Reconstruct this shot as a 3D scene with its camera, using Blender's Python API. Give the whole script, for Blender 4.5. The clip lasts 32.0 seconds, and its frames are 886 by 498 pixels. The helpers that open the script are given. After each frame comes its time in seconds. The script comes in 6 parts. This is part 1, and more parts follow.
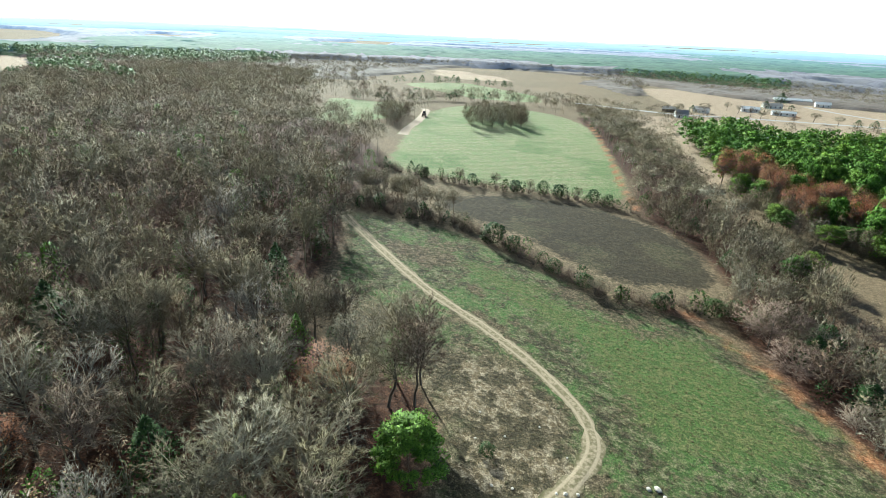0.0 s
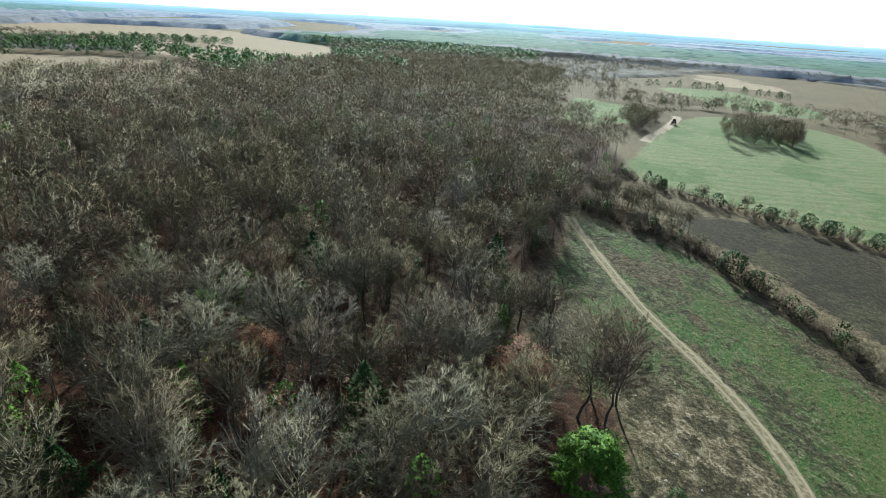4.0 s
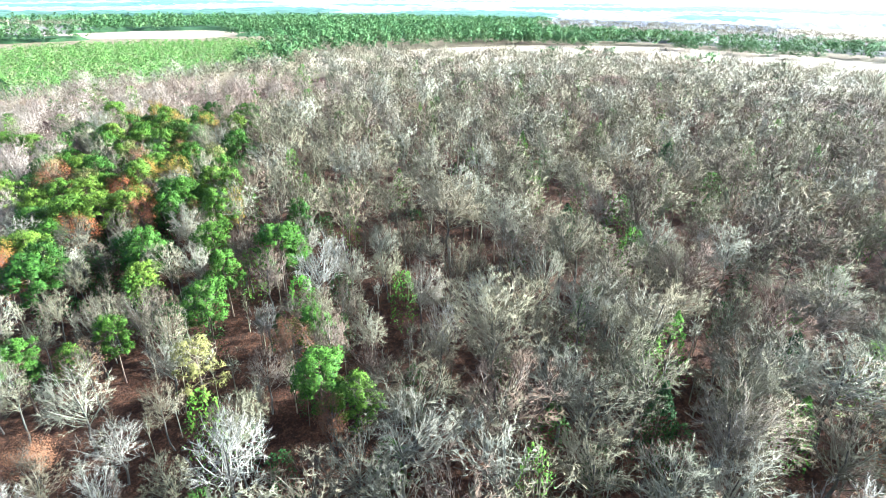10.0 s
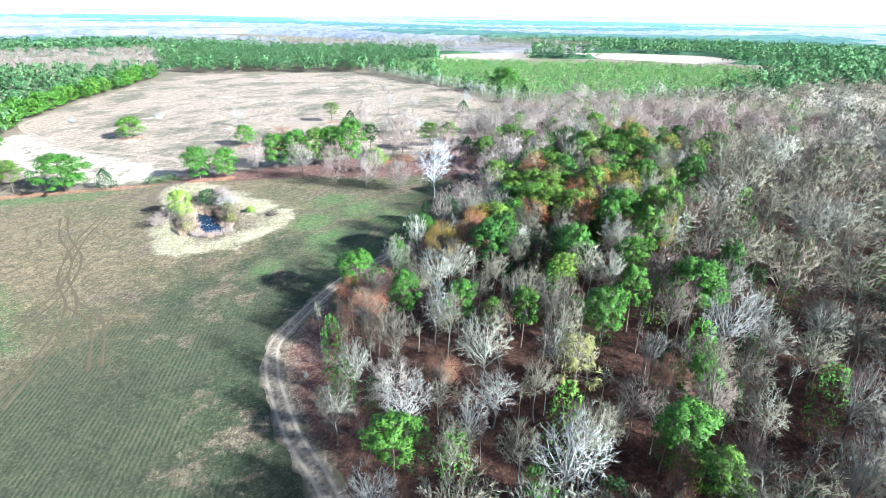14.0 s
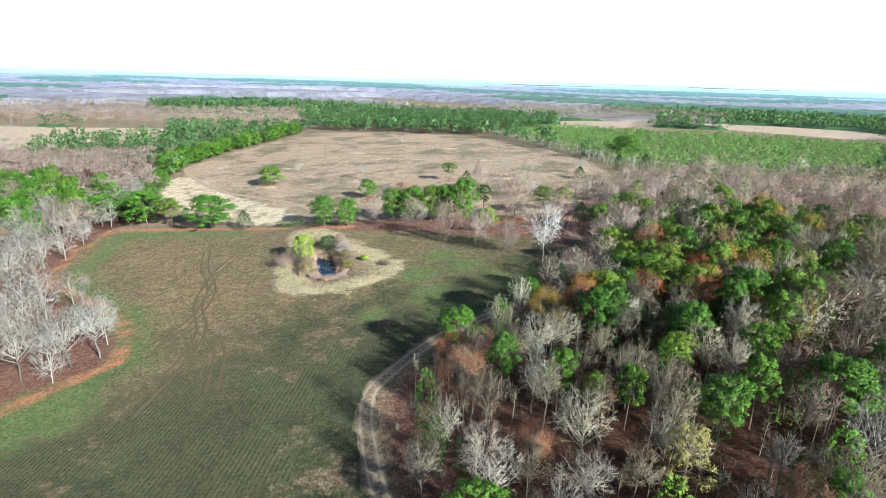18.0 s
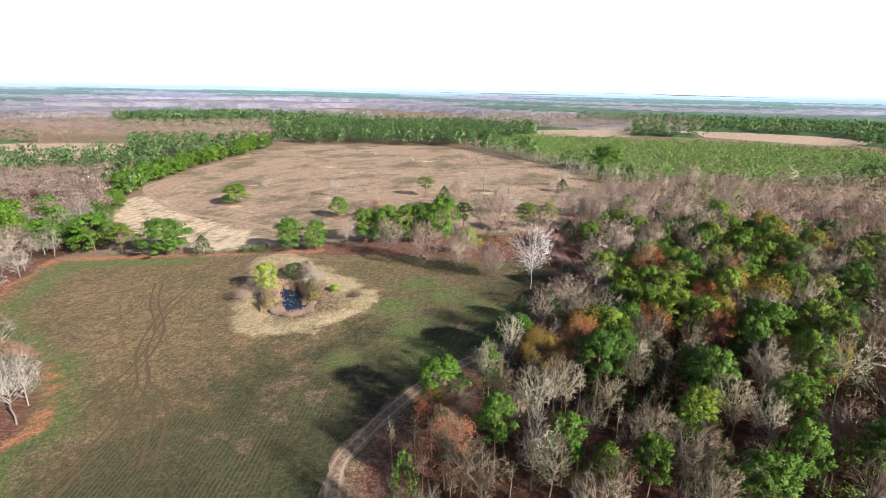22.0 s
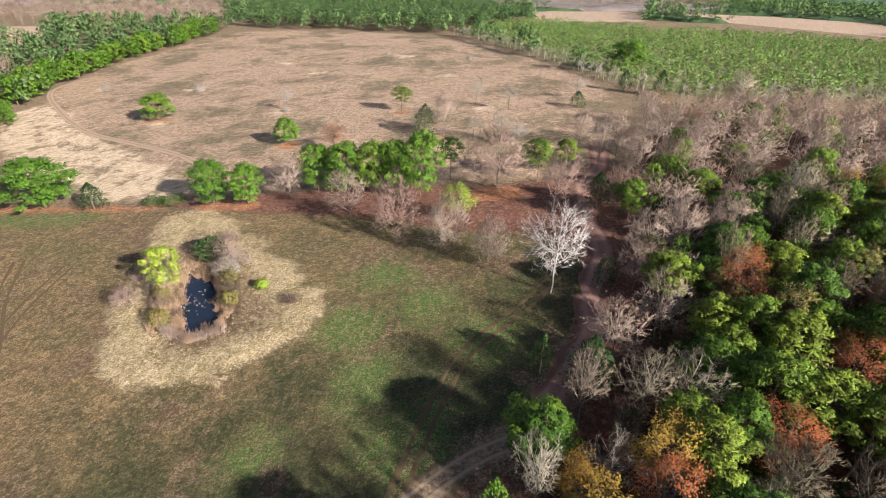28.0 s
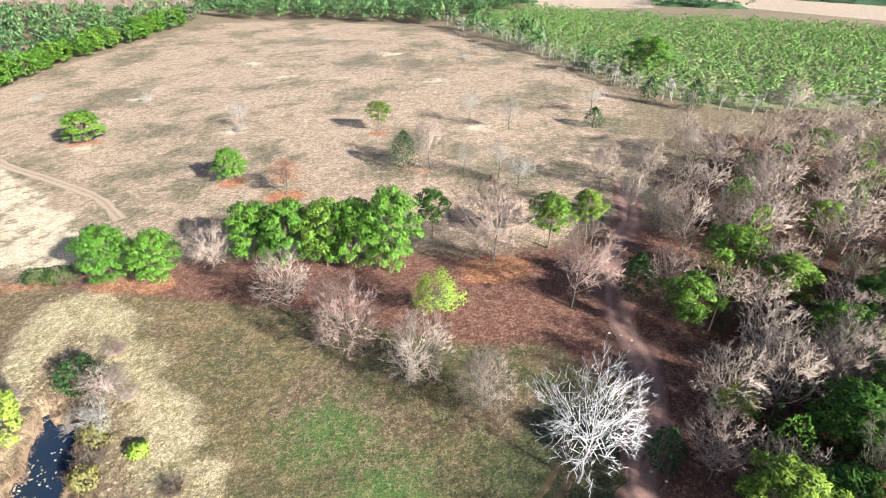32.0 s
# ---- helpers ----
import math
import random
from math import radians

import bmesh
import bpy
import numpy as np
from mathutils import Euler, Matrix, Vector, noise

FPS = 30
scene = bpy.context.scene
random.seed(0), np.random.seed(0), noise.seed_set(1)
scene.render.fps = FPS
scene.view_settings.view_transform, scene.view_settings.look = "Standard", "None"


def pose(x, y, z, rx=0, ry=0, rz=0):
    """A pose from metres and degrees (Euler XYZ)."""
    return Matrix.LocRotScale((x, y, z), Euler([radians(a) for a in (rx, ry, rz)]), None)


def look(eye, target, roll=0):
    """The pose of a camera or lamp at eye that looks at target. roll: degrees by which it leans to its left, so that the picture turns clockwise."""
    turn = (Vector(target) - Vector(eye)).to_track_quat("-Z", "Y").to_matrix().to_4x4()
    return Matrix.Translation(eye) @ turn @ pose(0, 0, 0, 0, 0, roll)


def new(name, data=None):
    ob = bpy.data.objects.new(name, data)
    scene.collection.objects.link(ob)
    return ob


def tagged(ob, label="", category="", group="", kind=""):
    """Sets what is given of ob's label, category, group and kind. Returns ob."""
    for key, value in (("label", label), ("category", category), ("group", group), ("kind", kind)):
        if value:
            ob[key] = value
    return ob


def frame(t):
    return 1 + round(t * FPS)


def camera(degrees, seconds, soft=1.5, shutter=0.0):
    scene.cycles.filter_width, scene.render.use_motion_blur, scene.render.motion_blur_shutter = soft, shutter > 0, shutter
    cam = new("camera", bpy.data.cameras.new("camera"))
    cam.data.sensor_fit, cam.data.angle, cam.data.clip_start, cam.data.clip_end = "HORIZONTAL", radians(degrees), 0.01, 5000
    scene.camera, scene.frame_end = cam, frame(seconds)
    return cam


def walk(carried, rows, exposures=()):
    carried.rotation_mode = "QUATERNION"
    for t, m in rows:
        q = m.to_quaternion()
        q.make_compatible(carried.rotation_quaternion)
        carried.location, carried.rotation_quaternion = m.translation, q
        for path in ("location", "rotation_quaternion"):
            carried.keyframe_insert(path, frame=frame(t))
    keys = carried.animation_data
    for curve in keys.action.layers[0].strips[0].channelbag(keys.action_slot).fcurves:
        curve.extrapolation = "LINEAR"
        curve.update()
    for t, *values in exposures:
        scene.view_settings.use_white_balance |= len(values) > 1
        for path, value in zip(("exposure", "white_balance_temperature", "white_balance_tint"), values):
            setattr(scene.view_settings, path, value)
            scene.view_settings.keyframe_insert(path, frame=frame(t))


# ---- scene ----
cam = camera(80.0, 32.0, 0.5)
PATH = [
    (0, (-0.389, -1.428, 49.967), (0.572, -3.011, 49.211), 2.5),
    (0.5, (-0.382, -1.431, 49.994), (0.611, -2.993, 49.236), 2.5),
    (1, (-0.386, -1.405, 50.022), (0.639, -2.945, 49.262), 2.6),
    (1.5, (-0.376, -1.316, 50.058), (0.707, -2.814, 49.296), 2.7),
    (2, (-0.363, -1.237, 50.11), (0.808, -2.665, 49.342), 2.8),
    (2.5, (-0.327, -1.2, 50.129), (0.944, -2.536, 49.354), 2.9),
    (3, (-0.236, -1.17, 50.136), (1.14, -2.392, 49.353), 3.1),
    (3.5, (-0.185, -1.132, 50.122), (1.275, -2.247, 49.33), 3.3),
    (5.5, (-0.11, -1.074, 50.136), (1.57, -1.782, 49.313), 3.9),
    (6, (-0.072, -1.089, 50.099), (1.657, -1.651, 49.266), 3.8),
    (6.5, (-0.092, -1.094, 50.038), (1.677, -1.499, 49.197), 3.6),
    (7, (-0.092, -1.092, 49.989), (1.705, -1.316, 49.139), 3.4),
    (7.5, (-0.065, -1.05, 49.919), (1.741, -1.083, 49.06), 3.1),
    (8, (-0.045, -1.061, 49.831), (1.748, -0.877, 48.965), 2.8),
    (8.5, (-0.068, -1.183, 49.82), (1.678, -0.749, 48.947), 2.2),
    (9, (-0.068, -1.235, 49.81), (1.594, -0.55, 48.931), 1.7),
    (9.5, (-0.088, -1.23, 49.819), (1.452, -0.305, 48.939), 1.3),
    (10, (-0.062, -1.235, 49.788), (1.341, -0.11, 48.912), 1.0),
    (10.5, (-0.046, -1.296, 49.795), (1.219, -0.015, 48.926), 0.6),
    (11, (-0.065, -1.303, 49.764), (1.066, 0.104, 48.904), 0.6),
    (11.5, (-0.059, -1.322, 49.823), (0.928, 0.194, 48.969), 0.6),
    (12, (-0.048, -1.282, 49.793), (0.782, 0.329, 48.946), 0.6),
    (12.5, (-0.046, -1.267, 49.754), (0.621, 0.421, 48.914), 0.8),
    (13, (-0.002, -1.253, 49.629), (0.496, 0.497, 48.799), 0.9),
    (13.5, (0.045, -1.203, 49.604), (0.359, 0.591, 48.777), 0.8),
    (14, (0.07, -1.199, 49.571), (0.19, 0.619, 48.747), 0.9),
    (14.5, (0.133, -1.169, 49.504), (0.067, 0.654, 48.684), 1.1),
    (15, (0.192, -1.123, 49.479), (0.045, 0.698, 48.666), 1.0),
    (15.5, (0.251, -1.113, 49.458), (0.06, 0.713, 48.663), 1.2),
    (17.5, (0.244, -1.103, 49.495), (-0.031, 0.776, 48.868), 1.5),
    (18, (0.179, -1.046, 49.547), (-0.107, 0.833, 48.924), 1.6),
    (18.5, (0.137, -0.78, 49.643), (-0.16, 1.098, 49.024), 1.6),
    (19, (0.0, 0.0, 49.91), (-0.313, 1.875, 49.289), 1.5),
    (19.5, (-0.327, 1.086, 49.823), (-0.658, 2.96, 49.208), 1.6),
    (20, (-0.667, 2.691, 49.824), (-1.013, 4.563, 49.213), 1.7),
    (20.5, (-0.907, 4.671, 49.835), (-1.224, 6.551, 49.229), 1.6),
    (21, (-1.238, 7.028, 49.861), (-1.509, 8.916, 49.261), 1.5),
    (21.5, (-1.608, 9.641, 49.856), (-1.837, 11.536, 49.262), 1.3),
    (22, (-1.969, 12.664, 49.885), (-2.174, 14.564, 49.295), 1.1),
    (22.5, (-2.224, 16.008, 49.938), (-2.439, 17.908, 49.352), 0.9),
    (23, (-2.345, 19.486, 50.117), (-2.584, 21.383, 49.531), 0.7),
    (23.5, (-2.512, 22.985, 50.481), (-2.764, 24.88, 49.895), 0.6),
    (24, (-2.904, 26.555, 50.891), (-3.114, 28.456, 50.305), 0.3),
    (24.5, (-3.53, 29.978, 50.953), (-3.68, 31.887, 50.375), 0.6),
    (26.5, (-5.175, 46.441, 51.17), (-5.323, 48.294, 50.432), 1.5),
    (27, (-5.533, 50.652, 51.102), (-5.674, 52.468, 50.275), 1.7),
    (27.5, (-5.772, 54.935, 51.066), (-5.904, 56.709, 50.153), 1.8),
    (28, (-5.92, 59.346, 51.109), (-6.046, 61.087, 50.133), 1.8),
    (28.5, (-5.962, 63.788, 51.197), (-6.086, 65.516, 50.197), 1.8),
    (29, (-5.901, 68.262, 51.311), (-6.025, 69.981, 50.297), 1.8),
    (29.5, (-5.898, 72.723, 51.479), (-6.02, 74.434, 50.451), 1.8),
    (30, (-5.856, 77.227, 51.61), (-5.978, 78.931, 50.569), 1.7),
    (30.5, (-5.77, 81.697, 51.645), (-5.892, 83.396, 50.596), 1.6),
    (31, (-5.699, 86.257, 51.663), (-5.821, 87.956, 50.615), 1.6),
    (31.5, (-5.606, 90.92, 51.717), (-5.727, 92.621, 50.672), 1.5),
    (32, (-5.515, 95.573, 51.882), (-5.636, 97.285, 50.854), 1.4),
]
EXPOSURE = [(0, 1.3, 5700, -5), (2, 0.65, 5700, -6), (3.5, 0.65, 5550, -7), (6, 2.25, 5400, -6), (8, 2.65, 5230, -9), (9, 2.8, 5150, -7), (10, 2.85, 5000, 0), (11, 2.75, 4800, 3), (13, 2.55, 4700, 5),
            (15.5, 2.1, 4800, 5), (18, 1.6, 5400, 5), (20, 1.2, 5900, 13), (22, 1.35, 6150, 19), (24, 1.4, 6550, 24), (25.5, 1.35, 6480, 23), (27, 1.3, 6250, 22), (28.5, 1.45, 6350, 20),
            (30, 1.6, 6000, 16), (32, 1.9, 5700, 11)]
walk(cam, [(t, look(eye, target, roll)) for t, eye, target, roll in PATH], EXPOSURE)

# ---- world and light ----
SUN_YAW = 127.0      # degrees clockwise from +y
SUN_UP = 26.0
world = bpy.data.worlds.new("sky_world")
scene.world = world
world.use_nodes = True
wn = world.node_tree
sky = wn.nodes.new("ShaderNodeTexSky")
sky.sky_type = "NISHITA"
sky.sun_disc = False
sky.sun_elevation = radians(SUN_UP)
sky.sun_rotation = radians(SUN_YAW)
sky.dust_density = 0.4
sky.air_density = 0.4
sky.ozone_density = 1.0
veil = wn.nodes.new("ShaderNodeMix")      # white haze, thick at the horizon and thin overhead
veil.data_type = "RGBA"
aim = wn.nodes.new("ShaderNodeTexCoord")
up = wn.nodes.new("ShaderNodeSeparateXYZ")
thin = wn.nodes.new("ShaderNodeMapRange")
thin.interpolation_type = "SMOOTHSTEP"
for k, v in ((1, 0.06), (2, 0.22), (3, 0.97), (4, 0.02)):
    thin.inputs[k].default_value = v
wn.links.new(aim.outputs["Generated"], up.inputs[0])
wn.links.new(up.outputs[2], thin.inputs[0])
wn.links.new(thin.outputs[0], veil.inputs[0])
veil.inputs[7].default_value = (21.0, 21.8, 22.6, 1)
wn.links.new(sky.outputs[0], veil.inputs[6])
wn.links.new(veil.outputs[2], wn.nodes["Background"].inputs[0])
wn.nodes["Background"].inputs[1].default_value = 0.05
sun = new("sun", bpy.data.lights.new("sun", "SUN"))
sun.data.energy = 5.0
sun.data.angle = radians(2.0)
sun.data.color = (1.0, 0.94, 0.84)
sx, sy = math.sin(radians(SUN_YAW)), math.cos(radians(SUN_YAW))
sun.matrix_world = look((sx * 80, sy * 80, 130), (sx * 80 - sx, sy * 80 - sy, 130 - math.tan(radians(SUN_UP))))


# ---- material helpers ----
def material(name, rough=0.9):
    m = bpy.data.materials.new(name)
    m.use_nodes = True
    b = m.node_tree.nodes["Principled BSDF"]
    b.inputs["Roughness"].default_value = rough
    b.inputs["Specular IOR Level"].default_value = 0.25
    return m, m.node_tree, b


def noise_node(nt, scale, detail=4.0, coords=None, rough=0.6):
    n = nt.nodes.new("ShaderNodeTexNoise")
    n.inputs["Scale"].default_value = scale
    n.inputs["Detail"].default_value = detail
    n.inputs["Roughness"].default_value = rough
    if coords is not None:
        nt.links.new(coords, n.inputs["Vector"])
    return n.outputs["Fac"]


def ramp(nt, fac, stops):
    r = nt.nodes.new("ShaderNodeValToRGB")
    e = r.color_ramp.elements
    while len(e) < len(stops):
        e.new(0.5)
    for k, (p, c) in zip(e, stops):
        k.position, k.color = p, (*c, 1)
    nt.links.new(fac, r.inputs[0])
    return r.outputs[0]


def mix(nt, fac, a, b):
    n = nt.nodes.new("ShaderNodeMix")
    n.data_type = "RGBA"
    for sock, v in ((n.inputs[0], fac), (n.inputs[6], a), (n.inputs[7], b)):
        if isinstance(v, bpy.types.NodeSocket):
            nt.links.new(v, sock)
        else:
            sock.default_value = (*v, 1) if isinstance(v, tuple) else v
    return n.outputs[2]


def calc(nt, op, a, b=0.0, c=0.0):
    n = nt.nodes.new("ShaderNodeMath")
    n.operation = op
    for k, v in enumerate((a, b, c)):
        if isinstance(v, bpy.types.NodeSocket):
            nt.links.new(v, n.inputs[k])
        else:
            n.inputs[k].default_value = v
    return n.outputs[0]


def smooth(nt, v, lo, hi):
    n = nt.nodes.new("ShaderNodeMapRange")
    n.interpolation_type = "SMOOTHSTEP"
    nt.links.new(v, n.inputs[0])
    n.inputs[1].default_value, n.inputs[2].default_value = lo, hi
    return n.outputs[0]


def attr(nt, name):
    n = nt.nodes.new("ShaderNodeAttribute")
    n.attribute_name = name
    return n.outputs["Fac"]


def bump(nt, bsdf, height, strength=0.5, dist=0.1):
    n = nt.nodes.new("ShaderNodeBump")
    n.inputs["Strength"].default_value, n.inputs["Distance"].default_value = strength, dist
    nt.links.new(height, n.inputs["Height"])
    nt.links.new(n.outputs[0], bsdf.inputs["Normal"])


def tone_of(nt):
    """A number from 0 to 1 for each tree: the stored tone of joined trees plus the object's own chance."""
    o = nt.nodes.new("ShaderNodeObjectInfo")
    return calc(nt, "FRACT", calc(nt, "ADD", attr(nt, "tone"), o.outputs["Random"]))


def island(nt):
    return nt.nodes.new("ShaderNodeNewGeometry").outputs["Random Per Island"]


def position(nt):
    return nt.nodes.new("ShaderNodeNewGeometry").outputs["Position"]


def bark_material(name, stops, spread=0.35, pale=0.55):
    m, nt, b = material(name, 0.92)
    base = ramp(nt, tone_of(nt), stops)
    var = mix(nt, calc(nt, "MULTIPLY", island(nt), spread), base, mix(nt, 0.75, base, (0.02, 0.015, 0.012)))
    n = noise_node(nt, 3.0, 3, position(nt))
    col = mix(nt, calc(nt, "MULTIPLY", n, 0.2), var, mix(nt, 0.5, base, (0.3, 0.3, 0.26)))
    white = calc(nt, "ADD", 0.45, calc(nt, "MULTIPLY", calc(nt, "FRACT", calc(nt, "MULTIPLY", tone_of(nt), 7.3)), 0.55))
    white = calc(nt, "MULTIPLY", white, pale)
    col = mix(nt, calc(nt, "MULTIPLY", attr(nt, "limb"), white), col, mix(nt, 0.4, base, (0.6, 0.56, 0.47)))
    nt.links.new(col, b.inputs["Base Color"])
    return m


def leaf_material(name, stops, dark, rough=0.65, soft=0.06):
    m, nt, b = material(name, rough)
    base = ramp(nt, tone_of(nt), stops)
    i = island(nt)
    col = mix(nt, calc(nt, "MULTIPLY", i, 0.85), base, dark)
    nt.links.new(col, b.inputs["Base Color"])
    b.inputs["Specular IOR Level"].default_value = 0.12
    t = nt.nodes.new("ShaderNodeBsdfTranslucent")
    nt.links.new(col, t.inputs[0])
    s = nt.nodes.new("ShaderNodeMixShader")
    s.inputs[0].default_value = soft
    nt.links.new(b.outputs[0], s.inputs[1])
    nt.links.new(t.outputs[0], s.inputs[2])
    nt.links.new(s.outputs[0], nt.nodes["Material Output"].inputs[0])
    return m


# ---- the lie of the land ----
def ground_z(x, y):
    r = np.hypot(x, y - 60)
    p = (0.1004 * x + 0.0376 * y - 0.416) / (1 + (r / 350) ** 3)
    z = 14 * np.tanh(p / 14)
    far = np.clip((r - 900) / 2500, 0, 1)
    return z + far * far * (18 + 10 * np.sin(x / 900 + 1) * np.cos(y / 700))


MAIN_FIELD = [(-14.4, 51.1), (-18.3, 58.9), (-20.6, 64.8), (-22, 71.2), (-19.6, 77.5), (-13.7, 88.7), (-7.3, 100.6), (0, 104), (4, 113),
              (8, 121), (13, 128), (12, 142), (6, 150), (-8, 150), (-25, 157), (-45, 160), (-71, 163.1), (-94, 162.9), (-118.4, 163.3),
              (-146.3, 161), (-140, 140), (-128.1, 117.1), (-113.8, 106.9), (-94.9, 98.5), (-82.3, 88.4), (-75.1, 77.7),
              (-80.1, 68.1), (-85, 58), (-84, 30), (-60, 0), (-20, 5), (-8, 30)]
FAR_FIELD = [(-194.6, 275.5), (-201.8, 322.8), (-190, 374.3), (-192.2, 458.1), (-118.7, 447.9), (-34.2, 424.6), (5, 352.1), (42.2, 266),
             (34, 223.5), (22, 190), (16, 176), (-6.4, 176), (-45.9, 175), (-76.7, 171.3), (-97.8, 170), (-110, 172), (-139.7, 205), (-170, 240)]
LEFT_FIELD = [(-900, 380), (-489, 421), (-330, 456), (-285, 388), (-315, 356), (-368, 313), (-800, 300)]
SUN_STRIP = [(-186, 268), (-151, 233), (-117, 207), (-86, 186), (-74, 169), (-96, 167), (-121, 178), (-155, 202), (-184, 236)]
MOUND = [(-54.5, 108.4), (-64.4, 122), (-68, 138), (-72, 150), (-76, 162), (-64, 162), (-54, 152), (-44, 143), (-26.6, 125.5), (-34.4, 116.4), (-43, 108.4)]
POND = [(-60, 137.5), (-57.5, 139.6), (-52.8, 137), (-49, 132), (-45.5, 125.5), (-45.4, 121.5), (-48.4, 119.6), (-51.6, 121), (-54, 126), (-57, 131)]
SOUTH_FIELD = [(89.2, -99.4), (77.5, -88.9), (70.4, -74.6), (63, -66), (55, -58), (46, -57.5), (38, -58), (33, -55), (27.9, -50.9),
               (22.8, -40.8), (10, -20), (-20, -20), (-60, -50), (-40, -80), (-25.2, -86), (-16.4, -95.8), (-2.2, -109.8), (8.3, -112.7),
               (20.1, -106), (32.5, -108.1), (53.8, -112.4), (67.9, -115.2), (81.7, -108), (97.3, -105)]
BROWN_CORNER = [(33, -56), (27.9, -50.9), (20, -38), (0, -20), (-5, -40), (9, -50), (12, -58), (17, -66), (25, -71), (34, -70), (40, -62)]
DARK_FIELD = [(88, -143.8), (55.4, -170.9), (30.8, -172), (13.7, -163), (0.4, -139.1), (12.3, -125), (22, -118.1), (44.7, -125.3), (60.5, -130), (76, -122.7)]
LIGHT_FIELD = [(114.9, -150.5), (130.7, -172.3), (171.6, -251.6), (208.4, -333.5), (172.7, -372.3), (111, -369.7), (58.1, -247.6),
               (32.2, -180.9), (57.2, -179.6), (91.8, -160.3)]
LIGHT_FIELD_FAR = [(270, -285), (222, -304), (190, -262), (184, -205), (205, -205)]
TAN_SOUTH = [(162.5, -737), (44.5, -662), (-81.9, -660), (-300, -700), (-300, -500), (-66.6, -478), (10.7, -400), (48.4, -450), (129.8, -622)]
TAN_SOUTH_FAR = [(420, -700), (300, -640), (260, -560), (330, -560), (450, -640)]
LIGHT_SOUTH_FAR = [(215, -395), (165, -420), (190, -470), (300, -520), (330, -440)]
TAN_EAST = [(172, 239), (201, 221), (227, 192), (251, 167), (278, 130), (296, 84), (307, 0), (313, -50), (400, -70), (480, -30), (500, 60), (490, 150), (420, 225), (320, 265), (215, 275)]
TAN_EAST_FAR = [(700, 0), (520, -60), (420, -110), (410, -170), (553, -213), (758, -300), (1002, -269), (1266, -264), (1300, 0), (1000, 200)]
TAN_NORTH = [(30.5, 620), (146.7, 654), (115, 530), (31.2, 515)]
TAN_NORTH_EAST = [(146.7, 654), (188, 545), (261, 470), (330, 520), (330, 600), (264, 640)]
PALE_NORTH_FAR = [(-640, 900), (-420, 900), (-380, 1000), (-640, 1010)]
LITTER = [(-76, 164), (-49.5, 157), (-32.4, 147.5), (-20.6, 143), (-12, 139), (-4, 135.5), (1.5, 131), (7, 125), (9, 117), (5, 110), (1, 104),
          (16, 118), (24, 140), (26, 158), (30, 178), (22, 184), (12, 176), (-5, 172), (-30, 173.5), (-60, 171), (-80, 168)]
GREEN_STRIP = [(-96, 160.5), (-138, 157.5), (-126, 125.8), (-112, 108), (-92, 99), (-80, 90), (-72, 78), (-78, 62), (-80, 40)]
SEDGE_STRIP = [(-80, 164.5), (-120, 165), (-147, 162), (-141, 140), (-129, 117), (-114, 108.5), (-95, 100), (-82, 90), (-75, 78), (-81, 67), (-86, 57)]
SOUTH_SEDGE = [(8, -116), (0, -110), (-14, -97), (-24, -86), (-40, -76), (-58, -58)]
ROW_SEDGE = [(112, -368), (84, -306), (60, -248), (45, -208), (33, -182)]
EDGE_LITTER = [(-12, 52), (-15, 60), (-18, 66), (-19, 72), (-17, 78), (-11, 89), (-4, 97), (4, 96), (-4, 86), (-9, 76), (-10, 66), (-7, 56), (-5, 48)]
LEFT_LITTER = [(-76, 78), (-84, 89), (-97, 100), (-116, 109), (-131, 119), (-149, 162), (-166, 165), (-148, 110), (-122, 95), (-98, 80), (-96, 55), (-86, 55)]
STRAW_RINGS = [(-120.5, 234, 5), (-76.5, 241, 3), (-63.2, 204.5, 4), (-47.5, 196.5, 5), (-34, 235, 3), (-23, 208.5, 3), (-2.2, 168, 6.5), (-17, 207.5, 3), (-66, 164, 4), (-59, 164.5, 4)]
PALE_SPOTS = [(-83.5, 305), (-129, 277), (-172, 279), (-80, 241), (-62, 300), (-118, 230), (-23, 290), (-6, 238), (-110, 330), (-50, 340)]
CLEARING = [(232, -171), (212, -197), (203, -188), (218, -160)]
TRACK_MAIN = [(-4, 30), (-10.1, 43), (-15.2, 51.1), (-18.8, 58.9), (-21, 64.8), (-22.1, 71.2), (-20.5, 76.1), (-17.8, 82.5), (-12.9, 90.9), (-6, 98), (0, 101.6)]
TRACK_NORTH = [(0, 101.6), (5, 109), (9, 116), (11.5, 122), (12.1, 128.7), (13.9, 134.6), (16.1, 142.5), (16.1, 148.2), (15.1, 156.1), (15.9, 164.2), (17.6, 174), (22.5, 184), (24, 200)]
TRACK_GRASS = [(-12.8, 93), (-10.2, 104.5), (-6, 116.5), (2.2, 126.9), (8.2, 136.3), (13, 142)]
TRACK_LANE = [(-194, 300), (-193.3, 276), (-165.4, 245.3), (-137.6, 222.1), (-114, 210.1), (-93.2, 199.1), (-80, 188)]
TRACK_SOUTH = [(92, -102), (84.3, -97.8), (66.8, -89.1), (51.4, -82.2), (37.4, -78.2), (26.5, -74.2), (18.8, -70.2), (14, -66.8),
               (10.8, -62.1), (10.3, -56.7), (12, -48), (16, -38)]
TRACK_SOUTH_FAR = [(151, -209), (160, -225), (172, -252), (192, -290), (200, -300)]
TRACK_FIELD = [(-60, 62), (-62, 80), (-66, 92), (-75, 105), (-82, 125), (-84, 140)]
TRACK_FIELD_BRANCH = [(-50, 70), (-57, 84), (-66, 92)]
